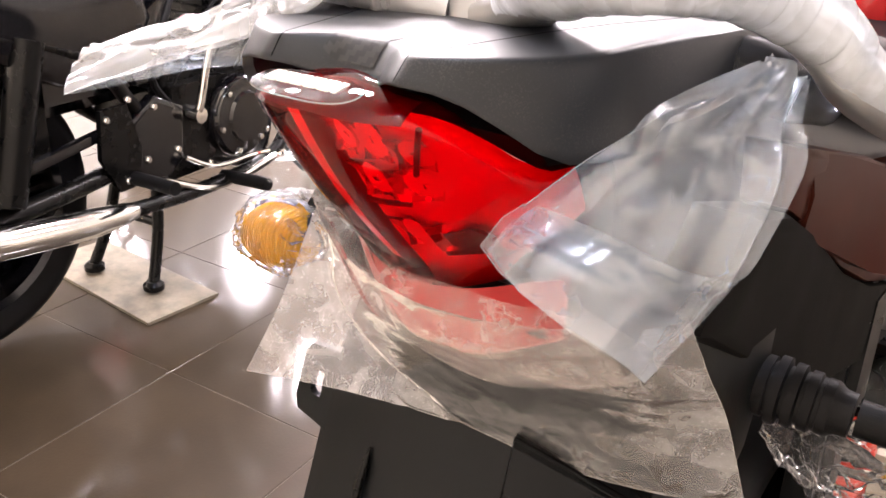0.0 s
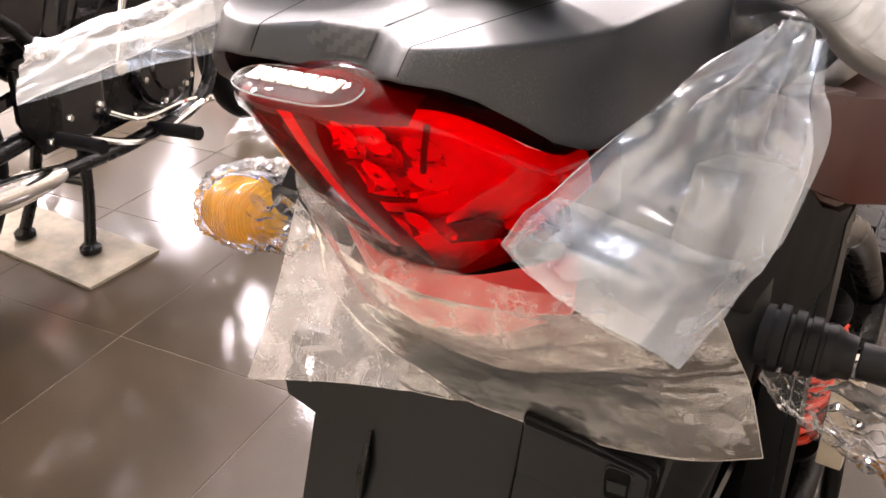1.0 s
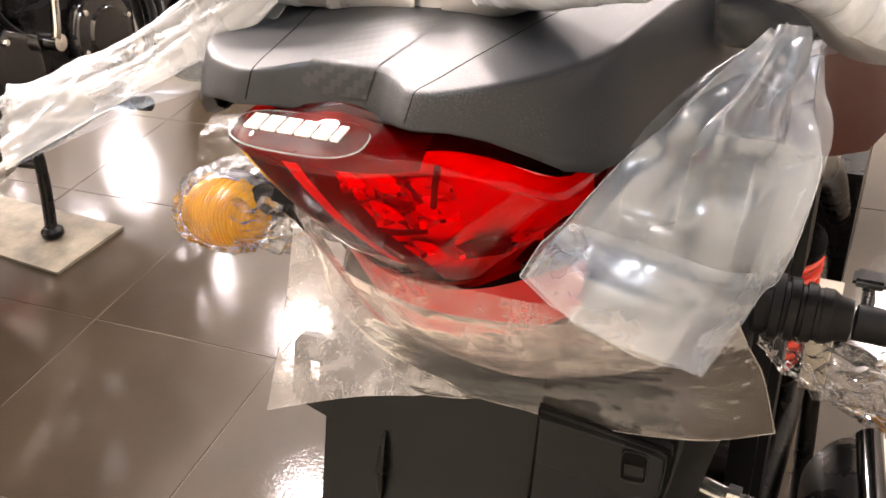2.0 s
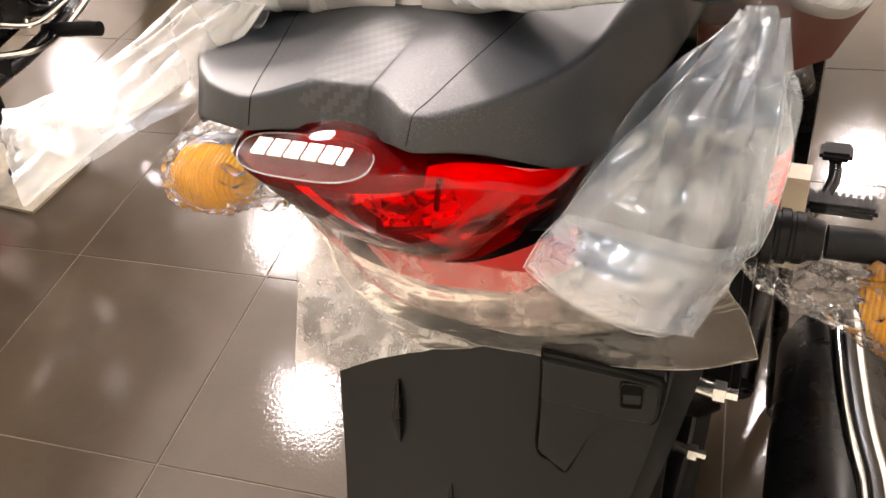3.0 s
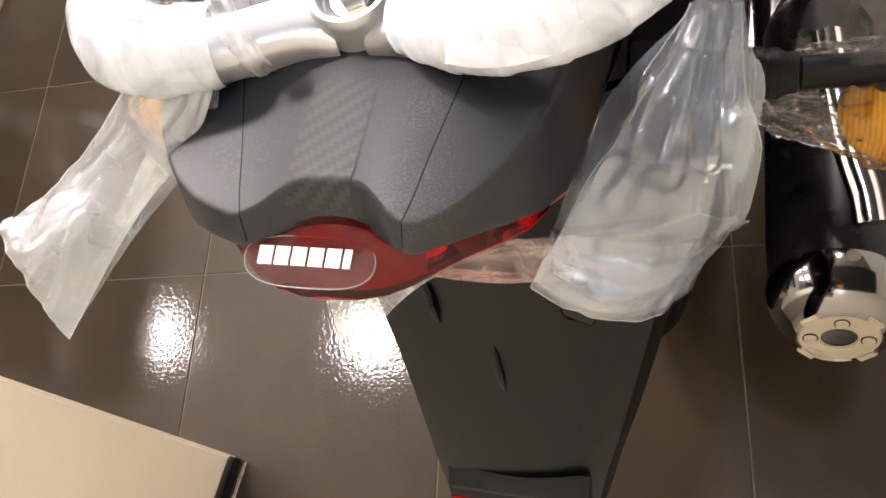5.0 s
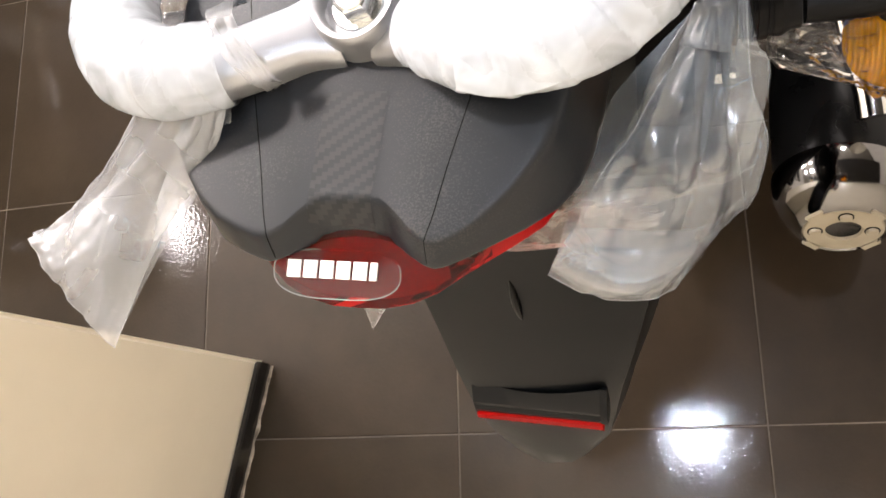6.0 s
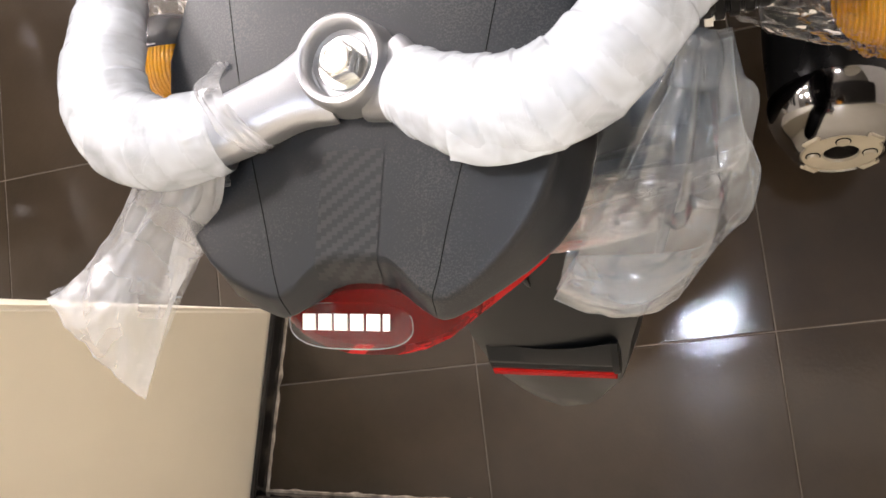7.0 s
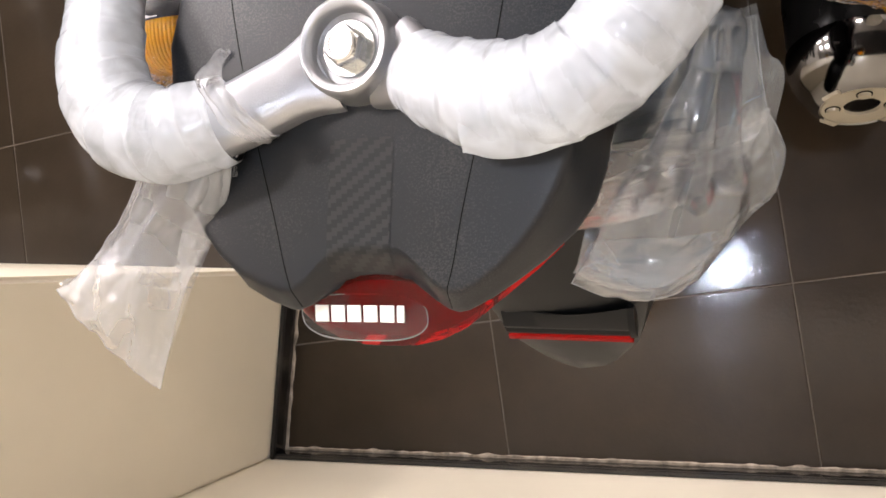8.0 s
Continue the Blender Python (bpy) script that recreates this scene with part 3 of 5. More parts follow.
cover = part("tail_cover", tail_cover(), BLACK_PLASTIC, bike, "textured black plastic tail cover, dusty", 50)
cover_tree = BVHTree.FromPolygons([v.co.copy() for v in cover.data.vertices], [list(p.vertices) for p in cover.data.polygons])


def on_cover(x, y, lift):
    """The place on the cover's top above (x, y)."""
    hit, nrm, _, _ = cover_tree.ray_cast(Vector((x, y, 1.0)), Vector((0, 0, -1)))
    return hit + nrm * (lift if nrm.z > 0 else -lift) if hit else Vector((x, y, cover_top(x, y)))


patch = [[on_cover(-0.0155 + 0.0235 * i / 9 + 0.0035 * j / 21, 0.0150 + 0.0450 * j / 21, 0.00025) for i in range(10)] for j in range(22)]
part("carbon_print", sheet(patch, 28, 64), CARBON, cover, "grey carbon-weave print")
for side in (-1, 1):
    line = spline([(0.0283 * side, 0.0025, 0), (0.0287 * side, 0.006, 0), (0.0292 * side, 0.0095, 0), (0.0315 * side, 0.018, 0), (0.0348 * side, 0.034, 0), (0.041 * side, 0.06, 0), (0.047 * side, 0.088, 0), (0.052 * side, 0.115, 0), (0.058 * side, 0.15, 0)], 30)
    part("seam", tube([on_cover(p.x, p.y, -0.00012) for p in line], 0.00026, 60, 6), SLOT_BLACK, cover)

# tail light
light_unit = thing("tail_light", Matrix(), "", "")
light_unit.parent = bike
RIM = [(0.0, -0.0118), (0.010, -0.0115), (0.020, -0.0092), (0.029, -0.0050), (0.036, 0.0005), (0.044, 0.0075), (0.052, 0.0150), (0.0598, 0.0235),
       (0.0642, 0.0325), (0.0668, 0.0425), (0.0680, 0.0540), (0.0675, 0.0720)]


def rim_z(y):
    s = min(1, max(0, (y + 0.004) / 0.04))
    return 0.8845 - 0.022 * s * s * (3 - 2 * s)


def lens_point(x, y, s):
    """A place on the lens's outer face: s goes from the rim (0) down to the lower edge (1)."""
    ry = min(1, max(0, (y + 0.0118) / 0.06))
    z0 = rim_z(y)
    low = 0.8045 + 0.010 * min(1, abs(x) / 0.06) ** 2
    bulge = 0.0045 * math.sin(math.pi * min(1, s * 1.05))
    return Vector((x * (1 - 0.24 * s ** 1.3), y + (0.057 - 0.012 * ry) * s - bulge * (1 - ry), z0 + (low - z0) * s))


def tail_lens():
    o = mirrored(RIM)[:]
    n = len(RIM)
    order = [(-x, y) for x, y in RIM[::-1]][:-1] + RIM
    rings = []
    # the shelf under the cover, out to the rim
    for f in (0.0, 0.35, 0.75, 0.93):
        ring = []
        for x, y in order:
            k = min(1, max(0, 1 - abs(x) / 0.055))
            ring.append((x * (0.94 + 0.06 * f), y + (1 - f) * (0.006 + 0.022 * k), rim_z(y) + (1 - f ** 2) * (0.004 + 0.0065 * k)))
        rings.append(ring)
    for x_ in (0.0, 0.02, 0.06, 0.12, 0.2, 0.32, 0.45, 0.6, 0.75, 0.9, 1.0):
        ring = []
        for x, y in order:
            p = lens_point(x, y, x_)
            if x_ == 0.0:
                p.z -= 0.0003
            ring.append(p)
        rings.append(ring)
    rings.append([lens_point(x, y, 1.0) + Vector((-x * 0.1, 0.008, -0.002)) for x, y in order])
    return loft(rings, False, False)


lens = part("lens", tail_lens(), RED_LENS, light_unit, "glossy clear red plastic lens")


def rim_y(x):
    a = min(abs(x), 0.0674)
    i = max(n for n in range(len(RIM) - 2) if RIM[n][0] <= a)
    return RIM[i][1] + (RIM[i + 1][1] - RIM[i][1]) * (a - RIM[i][0]) / (RIM[i + 1][0] - RIM[i][0])


def inside(x, s, d):
    """A place d metres behind the lens's face."""
    return lens_point(x, rim_y(x), s) + Vector((-x * d * 4, d, 0.002))


def panel(x0, x1, s0, s1, d0, d1, nu, nv):
    return loft([[inside(x0 + (x1 - x0) * i / nu, s0 + (s1 - s0) * j / nv, d0 + (d1 - d0) * i / nu) for i in range(nu + 1)] for j in range(nv + 1)], False, False)


def reflector_cup(x0, s0, w, h, d, seed):
    """A faceted concave mirror with a raised rim and a bulb socket in its middle."""
    rows, pick = [], random.Random(seed)
    lean = (pick.uniform(-0.3, 0.3), pick.uniform(-0.3, 0.3))
    for j in range(9):
        row = []
        for i in range(9):
            u, v = i / 4 - 1, j / 4 - 1
            r = min(1, math.hypot(u - lean[0], v - lean[1]) / 1.25)
            deep = 0.0075 * (1 - r ** 2) + (0 if max(abs(u), abs(v)) > 0.9 else pick.uniform(0, 0.0011))
            if r < 0.2:
                deep -= 0.004
            row.append(inside(x0 + w * 0.5 * u + 0.0008 * v, s0 + h * 0.5 * v, d + deep))
        rows.append(row)
    return loft(rows, False, False)


part("housing", panel(0.003, 0.0670, 0.0, 1.08, 0.0085, 0.0105, 26, 14), HOUSING, light_unit, "pale reflector housing behind the lens", 12)
part("housing", panel(-0.0670, -0.0135, 0.0, 1.0, 0.0105, 0.0150, 16, 14), SHADE_HOUSING, light_unit, "inner housing behind the lens, its shade put into the dark colour", 12)
# pale strip added in place of a beige reflection on the lens
part("reflection_strip", panel(-0.0135, -0.0075, 0.03, 0.92, 0.0040, 0.0048, 3, 14), HOUSING, light_unit, "pale strip behind the lens, standing in for a reflection on it")
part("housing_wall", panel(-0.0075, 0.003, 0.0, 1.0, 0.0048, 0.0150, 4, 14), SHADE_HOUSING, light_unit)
for x, s, w, h, d in ((0.0080, 0.12, 0.0100, 0.17, 0.0040), (0.0185, 0.13, 0.0120, 0.22, 0.0046), (0.0300, 0.20, 0.0115, 0.16, 0.0050),
                      (0.0125, 0.34, 0.0130, 0.20, 0.0042), (0.0265, 0.37, 0.0140, 0.18, 0.0050),
                      (0.0160, 0.66, 0.0130, 0.20, 0.0050), (0.0310, 0.70, 0.0160, 0.18, 0.0052), (0.0470, 0.80, 0.0130, 0.16, 0.0056)):
    part("reflector_cup", reflector_cup(x, s, w, h, d, int(x * 10000) + int(s * 100)), MIRROR_CUP, light_unit, "", 8)
for x0, s0, x1, s1 in ((0.006, 0.46, 0.024, 0.47), (0.036, 0.05, 0.030, 0.30)):
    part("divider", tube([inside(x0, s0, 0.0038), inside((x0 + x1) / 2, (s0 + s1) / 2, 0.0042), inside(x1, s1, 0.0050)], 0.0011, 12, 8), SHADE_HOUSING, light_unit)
part("bracket", loft([[lens_point(x, -0.004 + 0.5 * max(0, x - 0.03), s) + Vector((0, 0.0085 - d, 0.001)) for x, s in ((0.012, 0.72), (0.040, 0.62), (0.046, 0.68), (0.042, 0.80), (0.018, 0.84))] for d in (0.0, 0.003)]), DARK_HOUSING, light_unit)
part("underside", sheet([[(x * w, y0 + 0.02 * (x / 0.07) ** 2, z0 + 0.010 * (x / 0.07) ** 2) for x in (-0.07, -0.035, 0.0, 0.035, 0.07, 0.076)] for w, y0, z0 in ((0.77, 0.0445, 0.8055), (0.75, 0.0475, 0.794), (0.72, 0.051, 0.781), (0.67, 0.058, 0.769), (0.58, 0.080, 0.760))], 24, 14), RED_BASE, light_unit, "red underside of the lamp")


def shelf_dark_sheet():
    rows = []
    for f in (0.05, 0.4, 0.75, 0.90):
        row = []
        for k in range(-9, 7):
            x = 0.0055 * k
            a = abs(x)
            i = max(n for n in range(len(RIM) - 1) if RIM[n][0] <= a)
            y = RIM[i][1] + (RIM[i + 1][1] - RIM[i][1]) * (a - RIM[i][0]) / (RIM[i + 1][0] - RIM[i][0])
            q = min(1, max(0, 1 - a / 0.055))
            row.append((x * (0.94 + 0.06 * f), y + (1 - f) * (0.006 + 0.022 * q) + 0.001, rim_z(y) + (1 - f ** 2) * (0.004 + 0.0065 * q) - 0.0022))
        rows.append(row)
    return sheet(rows, 26, 8)


# dark sheet added for the unlit space under the shelf
part("shelf_dark_sheet", shelf_dark_sheet(), DARK_HOUSING, light_unit)


# badge: a clear raised plate with plain white blocks on the upper shelf of the lens
def shelf(x, y):
    return 0.8868 + 0.0058 * min(1, max(0, (y + 0.0105) / 0.022)) - 0.10 * abs(x) ** 1.6 * 0.3


def badge_plate():
    pts = []
    for i in range(40):
        a = 2 * math.pi * i / 40
        ca, sa = math.cos(a), math.sin(a)
        x = -0.0075 + 0.0245 * math.copysign(abs(ca) ** 0.62, ca)
        y = -0.0008 + 0.0078 * math.copysign(abs(sa) ** 0.75, sa)
        if sa < 0:
            y -= 0.0012 * (1 - ca * ca)
        pts.append((x, y))
    rings = []
    for k, lift in ((1.0, 0.0004), (1.0, 0.0011), (0.965, 0.0016), (0.5, 0.0017), (0.02, 0.0017)):
        rings.append([(-0.0075 + (x + 0.0075) * k, y * k, shelf(x * k, y * k) + lift) for x, y in pts])
    return loft(rings, True, False)


badge = part("badge", badge_plate(), STICKER_FILM, light_unit, "clear raised badge with white blocks")
rim_line = [v.co.copy() for v in badge.data.vertices][40:80]
part("badge_rim", tube(rim_line + rim_line[:1], 0.00022, 80, 6), MILKY_FILM, badge, "pale cut edge of the clear badge")
for k in range(6):
    x = -0.0262 + k * 0.0064
    w = 0.0052 if k < 5 else 0.0026
    blk = bmesh.new()
    lean = 0.0006
    low = [(x, -0.0030), (x + w, -0.0030), (x + w + lean, 0.0030), (x + lean, 0.0030)]
    loft([[(px, py, shelf(px, py) + 0.0016) for px, py in low], [(px, py, shelf(px, py) + 0.0024) for px, py in low]], True, True, blk)
    part("white_block", blk, WHITE_PAINT, badge, "plain white block")

# grab rail
rail = thing("grab_rail", Matrix(), "", "")
rail.parent = bike
BOSS = Matrix.Translation((-0.0008, 0.0885, 0.0))
part("boss", lathe([(0.016, 0.893), (0.0196, 0.895), (0.0192, 0.899), (0.0176, 0.907), (0.0167, 0.9150), (0.0162, 0.9180), (0.0152, 0.9192), (0.0136, 0.9192), (0.0127, 0.9182), (0.0123, 0.9160), (0.0120, 0.9128), (0.0, 0.9128)], 56, m=BOSS), CAST_METAL, rail, "cast aluminium boss with a counterbore", 50)
part("washer", lathe([(0.0, 0.9125), (0.0094, 0.9125), (0.0097, 0.9132), (0.0093, 0.9139), (0.0, 0.9139)], 40, m=BOSS), ZINC, rail)
bolt = bmesh.new()
loft([[(k * math.cos(a), k * math.sin(a), z) for a in [radians(60 * i + 18) for i in range(6)]] for k, z in ((0.0066, 0.9136), (0.0070, 0.9142), (0.0070, 0.9188), (0.0066, 0.9196), (0.0058, 0.9201))], True, True, bolt)
lathe([(0.0055, 0.9196), (0.0056, 0.9206), (0.0050, 0.9211), (0.0040, 0.9211), (0.0036, 0.9207), (0.0, 0.9207)], 28, bolt)
bolt.transform(BOSS)
part("bolt", bolt, ZINC, rail, "zinc hexagon bolt", 25)
RIGHT = [(0.012, 0.084, 0.909), (0.024, 0.0785, 0.912), (0.040, 0.0705, 0.918), (0.060, 0.0660, 0.923), (0.080, 0.0710, 0.925), (0.095, 0.0850, 0.924), (0.106, 0.1020, 0.918), (0.120, 0.1180, 0.905), (0.130, 0.1280, 0.891), (0.138, 0.150, 0.879), (0.142, 0.20, 0.862), (0.140, 0.27, 0.846)]
LEFT = [(-0.012, 0.084, 0.909), (-0.026, 0.0775, 0.911), (-0.046, 0.0680, 0.914), (-0.068, 0.0630, 0.917), (-0.086, 0.0690, 0.918), (-0.096, 0.0860, 0.917), (-0.100, 0.1080, 0.911), (-0.108, 0.1320, 0.898), (-0.120, 0.165, 0.880), (-0.128, 0.21, 0.862), (-0.126, 0.27, 0.846)]


def rail_arm(points, n=60, seg=28):
    """A cast arm of rounded oblong section that swells into the boss."""
    path, rings = spline(points, n), []
    for k, p in enumerate(path):
        s = k / (n - 1)
        d = (path[min(k + 1, n - 1)] - path[max(k - 1, 0)]).normalized()
        side = d.cross(Vector((0, 0, 1))).normalized()
        top = side.cross(d).normalized()
        w = 0.0118 + 0.0042 * (1 - smooth(s, 0.0, 0.10)) - 0.002 * smooth(s, 0.3, 0.6)
        h = 0.0088 - 0.0012 * (1 - smooth(s, 0.0, 0.08))
        ring = []
        for i in range(seg):
            c, q = math.cos(2 * math.pi * i / seg), math.sin(2 * math.pi * i / seg)
            ring.append(p + side * w * math.copysign(abs(c) ** 0.7, c) + top * h * math.copysign(abs(q) ** 0.7, q) - Vector((0, 0, 0.003 * (1 - smooth(s, 0.0, 0.2)))))
        rings.append(ring)
    return loft(rings, True, True)


part("arm", rail_arm(RIGHT), CAST_METAL, rail, "cast aluminium arm", 60)
part("arm", rail_arm(LEFT), CAST_METAL, rail, "cast aluminium arm", 60)


def wrap(points, radius, n, seed, bands, seg=64):
    """Overlapping turns of film wound round a bar: each turn's edge stands a little proud."""
    path = spline(points, n)
    rings = []
    for k, p in enumerate(path):
        s = k / (n - 1)
        d = (path[min(k + 1, n - 1)] - path[max(k - 1, 0)]).normalized()
        side = d.cross(Vector((0, 0, 1))).normalized()
        top = side.cross(d).normalized()
        ring = []
        for i in range(seg):
            a = 2 * math.pi * i / seg
            turn = (s * bands + a / (2 * math.pi)) % 1.0
            q = Vector((s * 9 + seed, math.cos(a), math.sin(a)))
            fine = noise.noise(Vector((s * 60 + seed, 2.2 * math.cos(a + s * 4), 2.2 * math.sin(a + s * 4))))
            r = radius(s) * (1 + 0.05 * turn ** 2 * min(1, (1 - turn) * 14) + 0.03 * noise.noise(q) + 0.018 * abs(fine))
            ring.append(p + Vector((0, 0, 0.002)) + (side * math.cos(a) + top * math.sin(a) * (1 if math.sin(a) > 0 else 0.74)) * r)
        rings.append(ring)
    out, cuts = [], [round((n - 1) * k / 7) for k in range(8)]
    for a, b in zip(cuts, cuts[1:]):
        bm = loft(rings[a:b + 1], True, False)
        bm.faces.ensure_lookup_table()
        for k in range(a, b):
            for i in range(seg):
                turn = (k / (n - 1) * bands + i / seg) % 1.0
                bm.faces[(k - a) * seg + i].material_index = 1 if 0.45 < turn < 0.97 - 0.15 * noise.noise(Vector((k * 0.05, i * 0.1, seed))) else 0
        out.append(bm)
    return out


for windings in (wrap(RIGHT[1:10], lambda s: 0.0135 + 0.0027 * smooth(s, 0.0, 0.2) - 0.0038 * min(1, max(0, s - 0.62) * 5), 290, 3.0, 12), wrap(LEFT[2:9], lambda s: 0.0150 + 0.002 * math.sin(s * 5), 220, 8.0, 8)):
    wrapped = thing("film_wrap", BIKE, "white foam film wound round the bare grab rail", "protective wrap", "film wraps")
    for bm in windings:
        winding = part("winding", bm, TAPE_WRAP, wrapped)
        winding.data.materials.append(TAPE_THIN)
solid("film_flap", sheet([[(0.043, 0.050, 0.928), (0.055, 0.0475, 0.929), (0.068, 0.049, 0.929), (0.082, 0.054, 0.929)], [(0.044, 0.057, 0.9345), (0.056, 0.055, 0.9355), (0.068, 0.056, 0.9365), (0.082, 0.060, 0.9365)], [(0.046, 0.068, 0.9365), (0.057, 0.066, 0.938), (0.068, 0.066, 0.939), (0.081, 0.069, 0.939)]], 26, 14, 0.0012, 6, 4), TAPE_WRAP, BIKE, "loose end of white wrapping film", "protective wrap")
solid("twisted_band", sheet([[(-0.050, 0.088, 0.917), (-0.045, 0.091, 0.920), (-0.039, 0.089, 0.922)], [(-0.048, 0.078, 0.930), (-0.043, 0.079, 0.9325), (-0.037, 0.079, 0.932)], [(-0.041, 0.067, 0.931), (-0.036, 0.068, 0.933), (-0.031, 0.069, 0.931)], [(-0.036, 0.0585, 0.921), (-0.031, 0.060, 0.922), (-0.026, 0.0615, 0.920)], [(-0.037, 0.060, 0.906), (-0.033, 0.062, 0.905), (-0.029, 0.064, 0.904)]], 24, 50, 0.0030, 8, 21, 0.8), MILKY_FILM, BIKE, "twisted band of white film tied round the rail", "protective wrap", angle=180)
solid("film_tail", sheet([[(-0.056, 0.057, 0.921), (-0.051, 0.055, 0.920), (-0.046, 0.056, 0.918)], [(-0.062, 0.050, 0.9145), (-0.056, 0.047, 0.913), (-0.050, 0.049, 0.909)], [(-0.072, 0.033, 0.906), (-0.066, 0.031, 0.905), (-0.060, 0.034, 0.900)], [(-0.088, 0.008, 0.8935), (-0.086, 0.007, 0.893), (-0.084, 0.008, 0.891)]], 18, 60, 0.002, 6, 23, 0.8), MILKY_FILM, BIKE, "loose strip of white film hanging from the rail", "protective wrap", angle=180)


# seat and side panels
def seat():
    rings = []
    for y, w, z, h in ((0.150, 0.030, 0.892, 0.012), (0.158, 0.062, 0.893, 0.020), (0.185, 0.082, 0.896, 0.030), (0.25, 0.092, 0.885, 0.045), (0.40, 0.105, 0.850, 0.06), (0.60, 0.115, 0.80, 0.06), (0.80, 0.10, 0.79, 0.06), (0.88, 0.08, 0.80, 0.05)):
        rings.append([(w * math.copysign(abs(math.cos(a)) ** 0.7, math.cos(a)), y, z + h * (0.4 * math.sin(a) if math.sin(a) > 0 else 0.7 * math.sin(a))) for a in [2 * math.pi * i / 24 for i in range(24)]])
    return loft(rings, True, True)


seat_ob = part("seat", seat(), SEAT_VINYL, bike, "black vinyl seat under clear film", 60)
part("seat_edge", tube([(-0.095, 0.168, 0.876), (-0.075, 0.156, 0.886), (-0.03, 0.150, 0.893), (0.02, 0.150, 0.894), (0.06, 0.153, 0.890), (0.09, 0.162, 0.881), (0.105, 0.19, 0.872)], 0.0135, 50, 16, wobble=0.15, seed=3), SEAT_VINYL, bike, "rolled black vinyl edge of the seat")
solid("seat_film", sheet([[(-0.01 + 0.025 * i, 0.140 + 0.001 * i, 0.878 - 0.0012 * i * i) for i in range(6)], [(-0.01 + 0.026 * i, 0.137, 0.897 - 0.0012 * i * i) for i in range(6)], [(-0.01 + 0.027 * i, 0.170, 0.912 - 0.0014 * i * i) for i in range(6)], [(-0.01 + 0.028 * i, 0.30, 0.904 - 0.0022 * i * i) for i in range(6)]], 120, 60, 0.0045, 34, 6), CLING_FILM, BIKE, "crinkled clear film over the black seat", "protective film", angle=180)


def slab(poly, x_in, x_out, bulge=0.0, bevel=0.002):
    """A curved panel given by its outline in (y, z), between two x."""
    bm = bmesh.new()
    cy, cz = sum(p[0] for p in poly) / len(poly), sum(p[1] for p in poly) / len(poly)
    sgn = 1 if x_out > x_in else -1
    rings = [[(x_in, y, z) for y, z in poly], [(x_out - sgn * bevel, y, z) for y, z in poly]]
    for s in (0.03, 0.15, 0.4, 0.7, 0.98):
        rings.append([(x_out + sgn * bulge * (1 - (1 - s) ** 2), y + (cy - y) * s, z + (cz - z) * s) for y, z in poly])
    return loft(rings, True, True, bm)


for side in (1, -1):
    part("side_panel", slab([(0.160, 0.857), (0.19, 0.850), (0.30, 0.820), (0.44, 0.775), (0.58, 0.74), (0.60, 0.68), (0.47, 0.684), (0.38, 0.715), (0.29, 0.757), (0.21, 0.805), (0.165, 0.828)], side * 0.085, side * 0.105, 0.004), DARK_RED_PAINT, bike, "glossy dark red side panel")
    if side < 0:
        part("tail_side", slab([(0.106, 0.874), (0.16, 0.876), (0.23, 0.866), (0.23, 0.832), (0.16, 0.834), (0.112, 0.846)], side * 0.05, side * 0.0825, 0.002), RED_PAINT, bike, "glossy red tail side")
    part("side_fairing", loft([[(side * xl, y, zl), (side * (xl + xt + 0.006) / 2, y, (zl + zt) / 2), (side * xt, y, zt), (side * 0.09, y, zt - 0.003), (side * 0.09, y, zl + 0.003)] for y, xl, zl, xt, zt in ((0.195, 0.1065, 0.806, 0.104, 0.846), (0.25, 0.110, 0.780, 0.108, 0.832), (0.30, 0.120, 0.755, 0.115, 0.816), (0.34, 0.138, 0.742, 0.128, 0.806), (0.43, 0.158, 0.735, 0.146, 0.79), (0.55, 0.150, 0.72, 0.14, 0.77))], True, True), DARK_RED_PAINT, bike, "dark red fairing wrapped in clear film", 50)
    part("inner_panel", slab([(0.085, 0.800), (0.12, 0.838), (0.165, 0.826), (0.21, 0.803), (0.29, 0.755), (0.38, 0.713), (0.47, 0.682), (0.53, 0.62), (0.42, 0.64), (0.28, 0.682), (0.19, 0.735)], side * 0.082, side * 0.1075, 0.002), MATT_BLACK, bike, "matt black lower tail panel")
tank = []
for y, w, h, z in ((0.86, 0.05, 0.05, 0.86), (0.90, 0.105, 0.09, 0.87), (1.0, 0.14, 0.12, 0.88), (1.15, 0.15, 0.125, 0.87), (1.3, 0.12, 0.10, 0.86), (1.36, 0.05, 0.05, 0.86)):
    tank.append([(w * math.copysign(abs(math.cos(a)) ** 0.75, math.cos(a)), y, z + h * math.sin(a)) for a in [2 * math.pi * i / 28 for i in range(28)]])
part("fuel_tank", loft(tank, True, True), RED_PAINT, bike, "glossy red fuel tank", 60)

part("tail_body", loft([[(w * math.copysign(abs(math.cos(a)) ** 0.5, math.cos(a)), y, z + h * math.copysign(abs(math.sin(a)) ** 0.6, math.sin(a))) for a in [2 * math.pi * i / 24 for i in range(24)]] for y, w, z, h in ((0.070, 0.050, 0.835, 0.030), (0.085, 0.066, 0.836, 0.042), (0.14, 0.074, 0.830, 0.055), (0.25, 0.080, 0.800, 0.070), (0.45, 0.080, 0.74, 0.075), (0.62, 0.075, 0.70, 0.07))]), BLACK_PLASTIC, bike, "black inner tail body")

